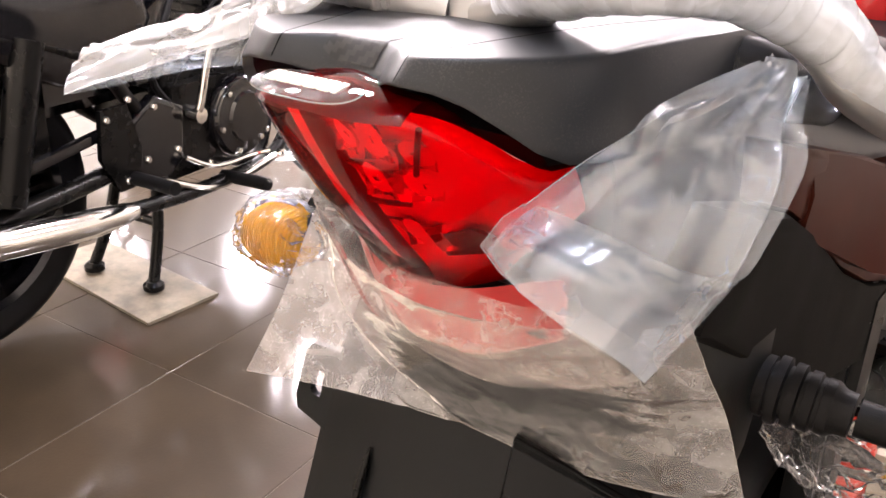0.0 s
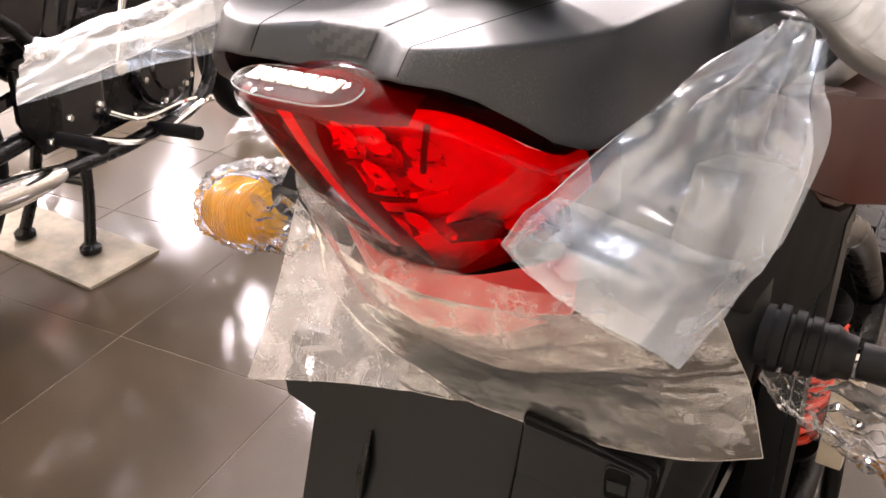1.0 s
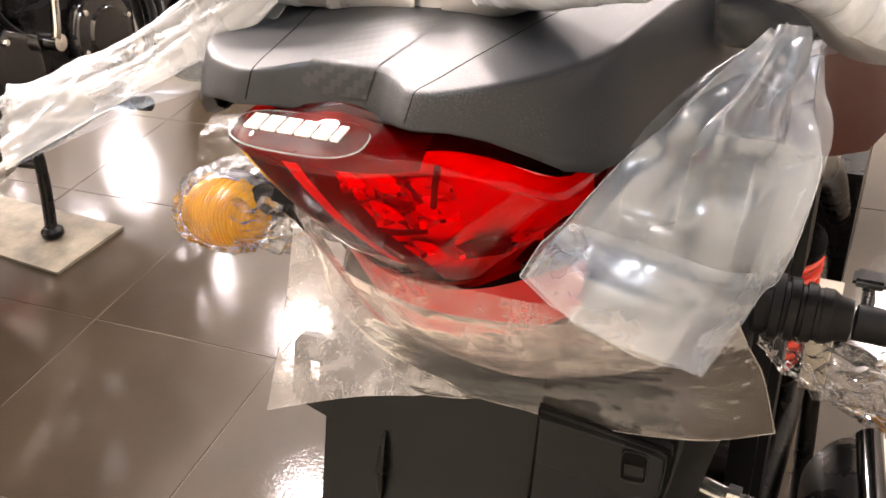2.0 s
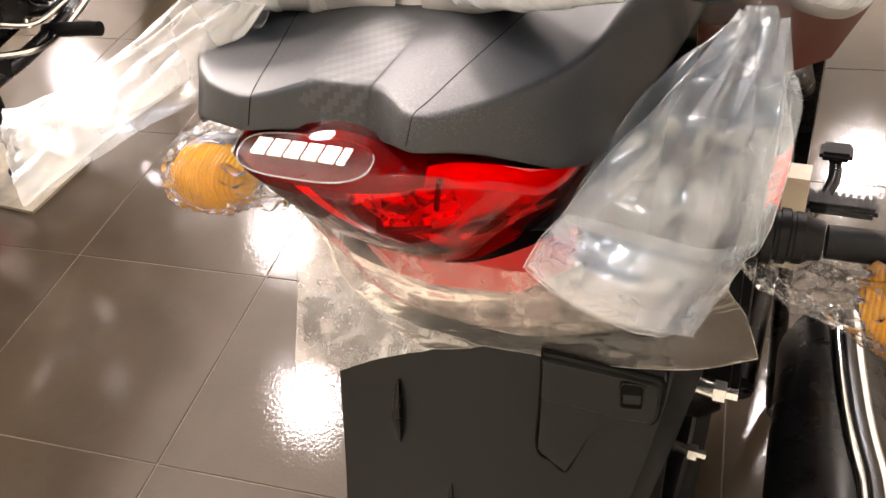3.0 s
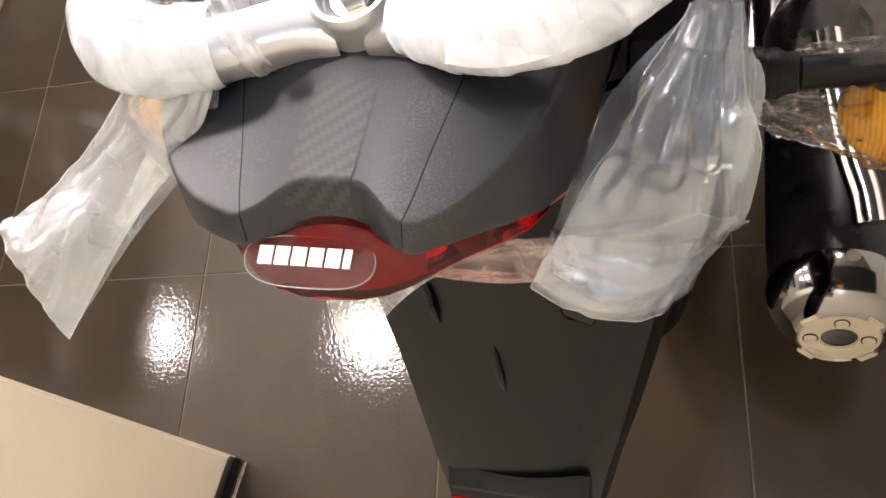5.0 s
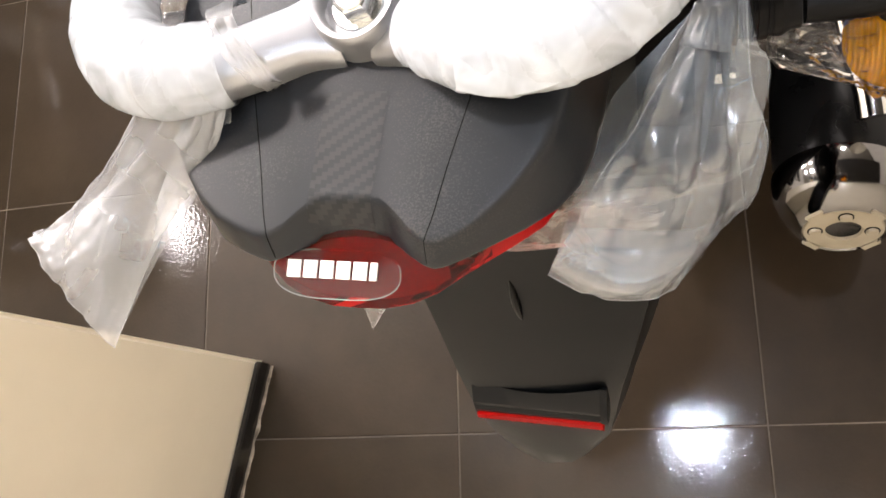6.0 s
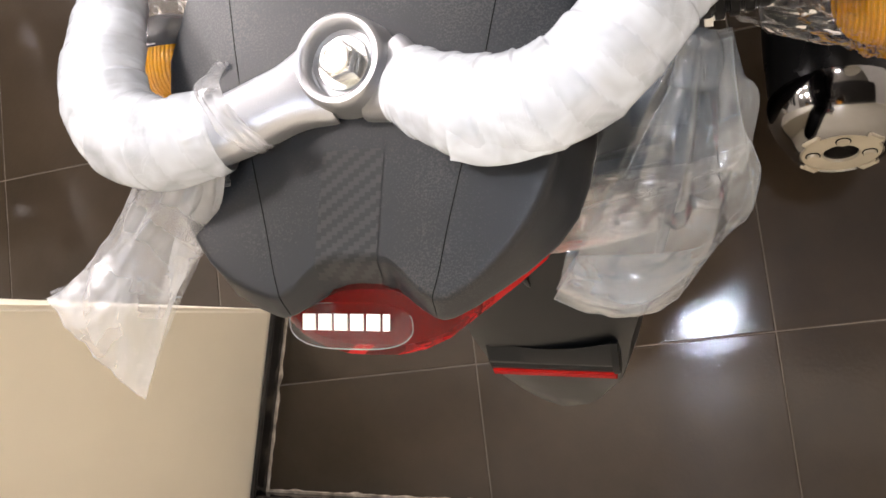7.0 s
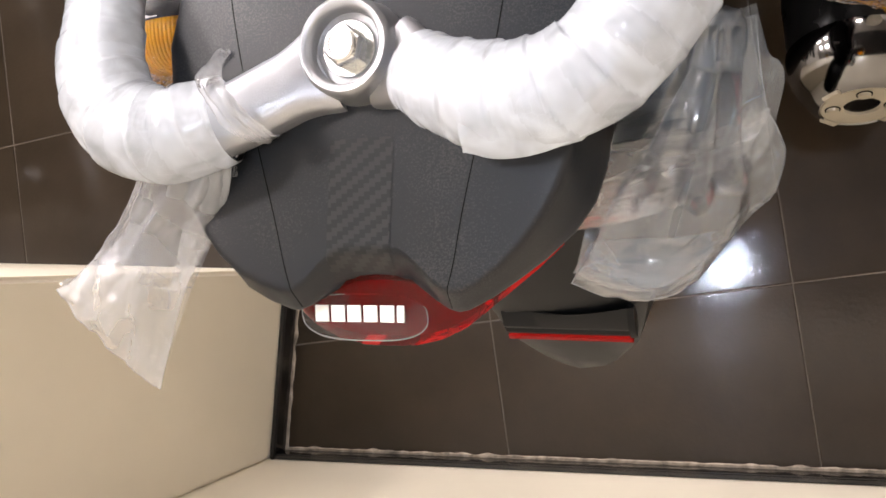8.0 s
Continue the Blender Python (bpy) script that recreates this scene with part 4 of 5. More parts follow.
# rear mudguard
GUARD = [(0.800, 0.112, -0.078, 0.106), (0.76, 0.094, -0.088, 0.110), (0.72, 0.079, -0.094, 0.110), (0.69, 0.067, -0.0945, 0.106), (0.66, 0.053, -0.0920, 0.099), (0.63, 0.037, -0.0880, 0.090),
         (0.60, 0.019, -0.0838, 0.080), (0.57, 0.000, -0.0800, 0.070), (0.54, -0.018, -0.0770, 0.060), (0.51, -0.036, -0.0725, 0.052), (0.48, -0.052, -0.066, 0.043), (0.458, -0.063, -0.055, 0.028), (0.444, -0.070, -0.040, 0.010), (0.440, -0.072, -0.025, -0.012)]


def guard_at(z):
    for a, b in zip(GUARD, GUARD[1:]):
        if b[0] <= z <= a[0]:
            k = (a[0] - z) / (a[0] - b[0])
            return [a[i] + (b[i] - a[i]) * k for i in range(1, 4)]
    return list(GUARD[-1][1:])


def fall(x, z):
    """How far the exhaust side of the guard lies back, higher up."""
    return 0.30 * max(0, x - 0.034) * smooth(z, 0.56, 0.66)


def mudguard():
    rings = []
    for z, y, xl, xr in GUARD:
        w = xr - xl
        outer = [(xl, y + 0.040, z - 0.004), (xl + 0.001, y + 0.018, z), (xl + 0.05 * w, y + 0.004, z), (xl + 0.14 * w, y, z), (xl + 0.4 * w, y - 0.002, z), (xl + 0.65 * w, y - 0.002 + fall(xl + 0.65 * w, z), z), (xl + 0.84 * w, y - 0.001 + fall(xl + 0.84 * w, z), z), (xl + 0.93 * w, y + 0.006 + fall(xl + 0.9 * w, z), z), (xr - 0.001, y + 0.024 + fall(xr, z), z), (xr, y + 0.05 + fall(xr, z), z - 0.004)]
        inner = [(xl + (x - xl) * 0.96 + 0.02 * w, yy + 0.004, zz) for x, yy, zz in outer[::-1]]
        rings.append(outer + inner)
    return loft(rings, True, True)


guard = part("mudguard", mudguard(), MUDGUARD_PLASTIC, bike, "matt black plastic rear mudguard", 32)


def bracket_tab():
    """A flat lug with a square hole."""
    outer = [(-0.082, 0.722), (-0.104, 0.720), (-0.1075, 0.716), (-0.1065, 0.693), (-0.103, 0.687), (-0.080, 0.683)]
    hole = [(-0.0905, 0.709), (-0.097, 0.7085), (-0.0985, 0.706), (-0.0975, 0.698), (-0.095, 0.6965), (-0.0895, 0.6965)]
    bm = bmesh.new()
    def ring(pts, y):
        return [bm.verts.new((x, y + (0.71 - z) * -0.45, z)) for x, z in pts]
    a, b, c, d = ring(outer, 0.079), ring(hole, 0.079), ring(hole, 0.083), ring(outer, 0.083)
    for p, q in ((a, b), (b, c), (c, d), (d, a)):
        for i in range(6):
            j = (i + 1) % 6
            bm.faces.new((p[i], p[j], q[j], q[i]))
    return bm


part("lug", bracket_tab(), MUDGUARD_PLASTIC, guard, "black lug with a square hole")


def on_guard(x, z, lift):
    return Vector((x, guard_at(z)[0] - 0.002 + fall(x, z) - lift, z))


def plate_on_guard(poly, lift, thick, tilt=0.0):
    bm = bmesh.new()
    cx, cz = sum(p[0] for p in poly) / len(poly), sum(p[1] for p in poly) / len(poly)
    rings = [[on_guard(x, z, lift - thick) for x, z in poly], [on_guard(x, z, lift - 0.002 + tilt * (z - 0.69)) for x, z in poly]]
    for s, drop in ((0.03, 0.0003), (0.06, 0.0), (0.5, 0.0), (0.98, 0.0)):
        rings.append([on_guard(x + (cx - x) * s, z + (cz - z) * s, lift - drop + tilt * (z + (cz - z) * s - 0.69)) for x, z in poly])
    return loft(rings, True, False, bm)


PANEL = [(0.0364, 0.7300), (0.050, 0.7262), (0.065, 0.7218), (0.088, 0.7150), (0.0912, 0.7125), (0.0918, 0.7085), (0.0908, 0.6940), (0.0895, 0.6910), (0.0868, 0.6895), (0.0734, 0.6925), (0.0657, 0.6900), (0.0591, 0.6820), (0.0545, 0.6720), (0.0495, 0.6625), (0.0430, 0.6680), (0.0356, 0.6755), (0.0360, 0.7040)]
part("panel_gap", plate_on_guard([(0.063 + (x - 0.063) * 1.03, 0.694 + (z - 0.694) * 1.03 + (0.0065 * (x - 0.034) / 0.055 if z > 0.71 else 0)) for x, z in PANEL], 0.0012, 0.004), SLOT_BLACK, guard, "dark gap round the fixing panel")
fit_panel = part("fixing_panel", plate_on_guard(PANEL, 0.0070, 0.010, 0.09), MUDGUARD_PLASTIC, guard, "raised black fixing panel", 25)
part("panel_seam", tube([on_guard(x, z, 0.0052 + 0.09 * (z - 0.69)) for x, z in PANEL + PANEL[:1]], 0.0009, 160, 6), SLOT_BLACK, guard, "dark seam round the fixing panel")
upper = [(0.0372, 0.7288), (0.050, 0.7252), (0.065, 0.7208), (0.0868, 0.7142), (0.0902, 0.7118), (0.0906, 0.7080), (0.0898, 0.6948), (0.0862, 0.6908), (0.0740, 0.6936), (0.0600, 0.6985), (0.0366, 0.7060)]
part("upper_face", plate_on_guard(upper, 0.0074, 0.004, 0.17), MUDGUARD_PLASTIC, fit_panel, "upper face of the panel, tipped upwards", 25)
part("slot", plate_on_guard([(0.0745, 0.7165), (0.0822, 0.7150), (0.0838, 0.7128), (0.0840, 0.7030), (0.0826, 0.7012), (0.0752, 0.7018), (0.0736, 0.7040), (0.0732, 0.7145)], 0.0084, 0.004, 0.17), SLOT_BLACK, fit_panel, "dark slot")
part("slot_rim", tube([on_guard(x, z, 0.0084 + 0.17 * (z - 0.69)) for x, z in ((0.0745, 0.7165), (0.0822, 0.7150), (0.0840, 0.7120), (0.0838, 0.7030), (0.0820, 0.7010), (0.0752, 0.7018), (0.0734, 0.7045), (0.0732, 0.7140), (0.0745, 0.7165))], 0.0005, 50, 6), MUDGUARD_PLASTIC, fit_panel)
part("slot_bar", plate_on_guard([(0.0745, 0.7105), (0.0828, 0.7092), (0.0830, 0.7040), (0.0750, 0.7050)], 0.0090, 0.003, 0.17), MUDGUARD_PLASTIC, fit_panel)
for x, z in ((-0.044, 0.672), (-0.010, 0.624)):
    part("fin", tube([on_guard(x - 0.001, z + 0.018, 0.0), on_guard(x, z, 0.0022), on_guard(x + 0.001, z - 0.016, 0.0)], lambda s: 0.0004 + 0.0022 * math.sin(math.pi * s), 14, 8), BLACK_STEEL, guard, "thin black rib")


def holder_row(y, z0, z1, dip=0.0):
    return [(-0.061 + 0.0975 * k / 12, y - dip * math.sin(math.pi * k / 12), z0 + (z1 - z0) * k / 12 - dip * 0.6 * math.sin(math.pi * k / 12)) for k in range(13)]


rows = [holder_row(-0.0160, 0.5360, 0.5510, 0.0058), holder_row(-0.0165, 0.5372, 0.5522, 0.0058), holder_row(-0.0325, 0.5262, 0.5375), holder_row(-0.0335, 0.5240, 0.5355), holder_row(-0.0342, 0.5218, 0.5330), holder_row(-0.0375, 0.5190, 0.5300), holder_row(-0.0385, 0.5150, 0.5260), holder_row(-0.0280, 0.5120, 0.5230)]
reflector = part("reflector_holder", loft(rows, False, False), MUDGUARD_PLASTIC, guard, "black reflector holder with a hollowed upper edge", 25)
part("red_reflector", loft([holder_row(-0.0360, 0.5150, 0.5260), holder_row(-0.0410, 0.5140, 0.5250), holder_row(-0.0435, 0.5105, 0.5215), holder_row(-0.0440, 0.5050, 0.5160), holder_row(-0.0340, 0.5020, 0.5130)], False, False), RED_REFLECTOR, reflector, "narrow red reflector", 25)
for x, dz in ((-0.0605, 0.0), (0.0365, 0.0150)):
    part("holder_wing", loft([[(x + d, y, z + dz) for y, z in ((-0.0165, 0.5365), (-0.0330, 0.5250), (-0.0395, 0.5140), (-0.0300, 0.5100), (-0.0100, 0.5250))] for d in (-0.0006, 0.0006, 0.0045 if x > 0 else -0.0012)]), MUDGUARD_PLASTIC, reflector)


# wheels
def tyre(radius, width, m, bm=None):
    prof = []
    for i in range(15):
        a = math.pi * (i / 14 - 0.5)
        prof.append((radius - width * 0.42 + width * 0.42 * math.cos(a), width * 0.5 * math.sin(a)))
    prof = [(radius - width * 0.75, -width * 0.36)] + prof + [(radius - width * 0.75, width * 0.36)]
    rings = [[m @ Vector((r * math.cos(2 * math.pi * i / 56), r * math.sin(2 * math.pi * i / 56), z)) for i in range(56)] for r, z in prof]
    rings.append(rings[0])
    return loft(rings, True, False, bm)


def wheel(parent, centre, radius, width, turn=0):
    m = Matrix.Translation(centre) @ Matrix.Rotation(radians(turn), 4, "Z") @ Matrix.Rotation(radians(90), 4, "Y")
    w = thing("wheel", Matrix(), "", "")
    w.parent = parent
    part("tyre", tyre(radius, width, m), RUBBER, w, "black rubber tyre")
    r = radius - width * 0.72
    part("rim", lathe([(r - 0.018, -width * 0.3), (r, -width * 0.36), (r, width * 0.36), (r - 0.018, width * 0.3), (r - 0.02, 0), (r - 0.018, -width * 0.3)], 48, m=m), BLACK_PAINT, w)
    hub = lathe([(0.0, -0.07), (0.035, -0.07), (0.05, -0.05), (0.05, 0.05), (0.035, 0.07), (0.0, 0.07)], 24, m=m)
    part("hub", hub, BLACK_STEEL, w)
    for k in range(5):
        a = 2 * math.pi * k / 5 + 0.3
        d = Vector((math.cos(a), math.sin(a), 0))
        part("spoke", tube([m @ (d * 0.04), m @ (d * r * 0.55), m @ (d * (r - 0.01))], 0.013, 8, 8, flat=0.7), BLACK_PAINT, w)
    return w


wheel(bike, (0.02, 0.45, 0.285), 0.285, 0.095)
part("inner_fender", box(0.074, 0.110, 0.40, 0.455, 0.588, 0.70, 0.008), MUDGUARD_PLASTIC, bike, "black inner fender beside the wheel")
part("inner_fender", box(0.074, 0.106, 0.402, 0.450, 0.30, 0.587, 0.008), MUDGUARD_PLASTIC, bike, "black inner fender beside the wheel")


# shock absorber springs
def spring(parent, a, b, radius, wire, turns):
    m = along(a, b)
    length = (Vector(b) - Vector(a)).length
    pts = [m @ Vector((radius * math.cos(k * 0.45), radius * math.sin(k * 0.45), length * k * 0.45 / (2 * math.pi * turns))) for k in range(int(2 * math.pi * turns / 0.45) + 1)]
    s = thing("shock_absorber", Matrix(), "", "")
    s.parent = parent
    part("coil_spring", tube(pts, wire, len(pts), 8), RED_SPRING, s, "red painted coil spring")
    part("damper", lathe([(0.0, -0.05), (0.009, -0.05), (0.009, 0.0), (0.010, 0.01), (0.010, length * 0.6), (0.007, length * 0.62), (0.007, length + 0.01), (0.0, length + 0.01)], 18, m=m), BLACK_STEEL, s)
    part("spring_seat", lathe([(0.0, -0.012), (radius + 0.008, -0.012), (radius + 0.008, -0.004), (0.0, -0.003)], 24, m=m), BLACK_STEEL, s)
    part("spring_seat", lathe([(0.0, length + 0.004), (radius + 0.003, length + 0.004), (radius + 0.003, length + 0.012), (0.0, length + 0.014)], 24, m=m), BLACK_STEEL, s)


for side in (1, -1):
    spring(bike, (0.084 * side, 0.585, 0.365), (0.094 * side, 0.515, 0.555), 0.022, 0.0046, 9)


# turn signals
def signal(side, centre, root, end):
    s = thing("turn_signal", Matrix(), "", "")
    s.parent = bike
    c, r, e = Vector(centre), Vector(root), Vector(end)
    d = (e - r).normalized()
    base = r + d * 0.055
    m = along(r, e)
    prof = [(0.0, -0.01), (0.021, -0.01), (0.020, 0.004), (0.0145, 0.009), (0.0145, 0.017)]
    for k in range(4):
        z = 0.017 + 0.0070 * k
        prof += [(0.0125, z), (0.0125, z + 0.0018), (0.0160 - 0.001 * k, z + 0.0020), (0.0160 - 0.001 * k, z + 0.0062)]
    prof += [(0.0105, 0.048), (0.010, 0.053), (0.0, 0.053)]
    part("rubber_boot", lathe(prof, 24, m=m), RUBBER, s, "ribbed black rubber boot", 30)
    part("stalk", tube([base, base.lerp(e, 0.6), e, e.lerp(c, 0.6)], 0.0085, 14, 12), RUBBER, s)
    turn = Matrix.Translation(c) @ Matrix.Rotation(radians(-8 * side), 4, "Z")
    rings = []
    for k in range(13):
        a = math.pi * (k / 12)
        y = -0.026 * math.cos(a)
        rr = max(0.03, math.sin(a)) ** 0.6
        rings.append([turn @ Vector((0.030 * rr * math.cos(q), y, 0.0215 * rr * math.sin(q) * (1 if math.sin(q) > 0 else 1.05))) for q in [2 * math.pi * i / 26 for i in range(26)]])
    lensb = loft(rings[:7], True, True)
    part("amber_lens", lensb, AMBER_LENS, s, "ribbed amber lens", 50)
    for k in range(7):
        x = -0.021 + 0.007 * k
        part("lens_rib", tube([turn @ Vector((x, -0.0215 + abs(x) * 0.35, -0.014)), turn @ Vector((x, -0.0275 + abs(x) * 0.42, 0.0)), turn @ Vector((x, -0.0215 + abs(x) * 0.35, 0.014))], 0.0011, 8, 6), AMBER_LENS, s)
    part("lamp_body", loft(rings[6:], True, True), BLACK_PLASTIC, s, "", 50)
    part("reflector", lathe([(0.022, -0.0015), (0.018, -0.012), (0.0, -0.016)], 20, m=turn @ Matrix.Rotation(radians(90), 4, "X")), HOUSING, s)
    return s, turn


sig_r, turn_r = signal(1, (0.200, 0.163, 0.714), (0.096, 0.163, 0.744), (0.188, 0.170, 0.740))
sig_l, turn_l = signal(-1, (-0.214, 0.162, 0.731), (-0.105, 0.157, 0.747), (-0.200, 0.168, 0.738))
for side in (1, -1):
    part("signal_mount", loft([[(side * x, y, z) for y, z in ((0.128 + k, 0.742 + q), (0.140 + k, 0.768 - q), (0.176 - k, 0.772 - q), (0.192 - k, 0.752), (0.186 - k, 0.722 + q), (0.146 + k, 0.716 + q))] for x, k, q in ((0.070, 0.0, 0.0), (0.092, 0.001, 0.0), (0.098, 0.006, 0.004), (0.1005, 0.014, 0.010))]), BLACK_PLASTIC, bike, "black plastic mount of the turn signal", 30)


def crumpled_bag(radius, squash, seed, open_end, back):
    """Film bunched round a lamp: finely crinkled, drawn out towards the stalk and behind the lamp."""
    bm = bmesh.new()
    bmesh.ops.create_icosphere(bm, subdivisions=6, radius=1.0)
    for v in bm.verts:
        n = v.co.normalized()
        q = n * 2.6 + Vector((seed, 0, seed))
        f = 1 + 0.12 * noise.noise(q) + 0.10 * abs(noise.noise(q * 2.3)) + 0.08 * abs(noise.noise(q * 5.5)) + 0.035 * abs(noise.noise(q * 11))
        v.co = Vector((n.x * radius * 1.12, n.y * radius * 0.95, n.z * radius * squash)) * f
        if n.x * open_end > 0.45:
            v.co.x += open_end * radius * 1.5 * (n.x * open_end - 0.45) * 2
            v.co.z *= 0.8 + 0.7 * noise.noise(n * 9 + Vector((4, 4, 4)))
        if n.y > 0.3:
            v.co.y += back * radius * (n.y - 0.3) * (1 + 0.5 * noise.noise(n * 7))
    return bm


for turn, seed, end, back in ((turn_r, 2.0, -1, 0.5), (turn_l, 7.0, 1, 1.2)):
    wrapper = thing("signal_film", BIKE @ turn, "crinkled clear film bag over an amber turn signal", "protective film", "films over turn signals")
    part("bag", crumpled_bag(0.0312, 0.84, seed, end, back), CLING_FILM, wrapper, "", 180)
    loose = [[(end * x, y, z) for x, y, z in r] for r in ([(0.052, 0.002, 0.030), (0.030, 0.000, 0.034), (0.008, 0.002, 0.032), (-0.020, 0.006, 0.030)], [(0.054, 0.012, 0.040), (0.030, 0.014, 0.046), (0.008, 0.014, 0.044), (-0.022, 0.016, 0.040)], [(0.050, 0.034, 0.048), (0.030, 0.036, 0.050), (0.006, 0.036, 0.050), (-0.024, 0.036, 0.048)])]
    part("loose_sheet", sheet(loose, 60, 40, 0.003, 18, int(seed) + 30), CLING_FILM, wrapper, "loose flap of clear film", 180)
    tail = [[(end * x, y, z) for x, y, z in r] for r in ([(0.026, -0.012, 0.008), (0.030, -0.016, -0.004), (0.026, -0.012, -0.016)], [(0.044, -0.006, 0.014), (0.046, -0.010, -0.002), (0.046, -0.006, -0.020)], [(0.062, 0.002, 0.010), (0.066, -0.004, -0.006), (0.060, 0.000, -0.022)])]
    part("bunched_end", sheet(tail, 40, 50, 0.004, 20, int(seed) + 40), CLING_FILM, wrapper, "bunched end of clear film", 180)

# exhaust
muf = thing("muffler", Matrix(), "", "")
muf.parent = bike
TAIL, HEAD = Vector((0.206, 0.140, 0.388)), Vector((0.190, 0.560, 0.255))
MM = along(TAIL, HEAD)
part("muffler_body", lathe([(0.0, 0.042), (0.052, 0.042), (0.0535, 0.047), (0.056, 0.10), (0.056, 0.40), (0.045, 0.44), (0.02, 0.46), (0.0, 0.46)], 40, m=MM), BLACK_STEEL, muf, "satin black muffler")
part("end_cap", lathe([(0.0310, 0.004), (0.0330, 0.001), (0.0375, 0.004), (0.0480, 0.018), (0.0550, 0.034), (0.0570, 0.046), (0.0565, 0.052), (0.0545, 0.052)], 48, m=MM), DARK_CHROME, muf, "polished dark chrome end cap")
part("end_plate", lathe([(0.0140, 0.012), (0.0140, 0.003), (0.0148, 0.0015), (0.0305, 0.0015), (0.0320, 0.003), (0.0320, 0.012)], 48, m=MM), END_PLATE, muf, "pale metal end plate")
part("outlet", lathe([(0.0139, 0.0040), (0.0130, 0.0040), (0.0126, 0.038), (0.0, 0.038)], 32, m=MM), SLOT_BLACK, muf, "black outlet hole")
for k in range(3):
    a = radians(90 * k)
    c = MM @ Matrix.Translation((0.0220 * math.cos(a), 0.0220 * math.sin(a), 0.0015))
    part("rivet_gap", lathe([(0.0052, -0.0006), (0.0062, -0.0006), (0.0062, 0.001), (0.0052, 0.001)], 20, m=c), SLOT_BLACK, muf)
    part("rivet", lathe([(0.0, -0.0030), (0.0038, -0.0028), (0.0050, -0.0016), (0.0053, 0.001)], 16, m=c), END_PLATE, muf)
for k in range(4):
    part("tab", box(-0.0085, 0.0085, 0.029, 0.0365, 0.0005, 0.004, 0.001, m=MM @ Matrix.Rotation(radians(45 + 90 * k), 4, "Z")), END_PLATE, muf)
part("chrome_tube", tube([(0.221, 0.221, 0.445), (0.216, 0.245, 0.451), (0.207, 0.27, 0.458), (0.199, 0.295, 0.466), (0.190, 0.33, 0.478), (0.182, 0.37, 0.490)], 0.0125, 20, 18), CHROME, bike, "chrome tube beside the muffler")

# frame, swing arm, foot rest and pedal on this side
part("swing_arm", tube([(0.10, 0.44, 0.285), (0.10, 0.65, 0.32), (0.09, 0.86, 0.36)], 0.02, 10, 12, flat=1.3), BLACK_STEEL, bike)
part("axle_nut", lathe([(0.0, 0.0), (0.013, 0.0), (0.013, 0.012), (0.008, 0.014), (0.008, 0.026), (0.0, 0.026)], 6, m=along((0.079, 0.47, 0.285), (0.2, 0.47, 0.285))), ZINC, bike)
for x, y, z in ((0.0791, 0.3124, 0.3332), (0.1054, 0.2178, 0.5475)):
    bolt = part("bolt", lathe([(0.0, 0.012), (0.0045, 0.012), (0.0045, 0.004), (0.0085, 0.004), (0.0085, -0.004), (0.0, -0.004)], 6, m=along((x, y, z), (x + 0.1, y, z))), ZINC, bike, "zinc-plated bolt")
    part("shank", tube([(x - 0.003, y, z), (x - 0.010, y + 0.001, z), (x - 0.02, y + 0.003, z)], 0.0060, 6, 10), ZINC, bolt)
part("hanger", loft([[(x, y, z) for y, z in ((0.550, 0.486), (0.575, 0.486), (0.66, 0.39), (0.66, 0.36), (0.58, 0.345), (0.550, 0.365))] for x in (0.115, 0.117, 0.136, 0.138)]), BRACKET_METAL, bike, "pale metal foot rest hanger")
peg = part("foot_rest", box(0.138, 0.212, 0.636, 0.662, 0.372, 0.388, 0.005), RUBBER, bike, "ribbed black rubber foot rest")
for k in range(9):
    part("peg_rib", box(0.140 + 0.008 * k, 0.1445 + 0.008 * k, 0.637, 0.661, 0.3865, 0.391, 0.001), RUBBER, peg)
part("pedal_arm", tube([(0.140, 0.66, 0.345), (0.152, 0.70, 0.338), (0.164, 0.75, 0.338), (0.162, 0.788, 0.343)], 0.0075, 16, 10), BLACK_STEEL, bike)
part("brake_pedal", box(0.143, 0.181, 0.776, 0.806, 0.345, 0.358, 0.004), RUBBER, bike, "rubber brake pedal pad")
part("frame_tube", tube([(0.085, 0.25, 0.72), (0.10, 0.55, 0.62), (0.11, 0.85, 0.40)], 0.016, 14, 12), BLACK_STEEL, bike)
part("frame_tube", tube([(-0.085, 0.25, 0.72), (-0.10, 0.55, 0.62), (-0.11, 0.85, 0.40)], 0.016, 14, 12), BLACK_STEEL, bike)
part("engine", box(-0.13, 0.13, 0.80, 1.12, 0.22, 0.50, 0.03), BLACK_STEEL, bike, "black engine block")
wheel(bike, (0.0, 1.62, 0.285), 0.285, 0.08)
part("fork", tube([(-0.09, 1.60, 0.30), (-0.09, 1.42, 0.80)], 0.018, 6, 12), CHROME, bike)
part("fork", tube([(0.09, 1.60, 0.30), (0.09, 1.42, 0.80)], 0.018, 6, 12), CHROME, bike)
part("centre_stand", tube([(-0.12, 0.72, 0.30), (-0.14, 0.66, 0.02), (-0.15, 0.64, 0.006)], 0.012, 10, 10), BLACK_STEEL, bike)
part("centre_stand", tube([(0.12, 0.72, 0.30), (0.14, 0.66, 0.02), (0.15, 0.64, 0.006)], 0.012, 10, 10), BLACK_STEEL, bike)

# ---- films and bags hanging on the tail ----
def hem(radius=0.0002):
    """The thin bead along the rim of the sheet made last."""
    return tube(RIM_OF_LAST, radius, len(RIM_OF_LAST), 5)


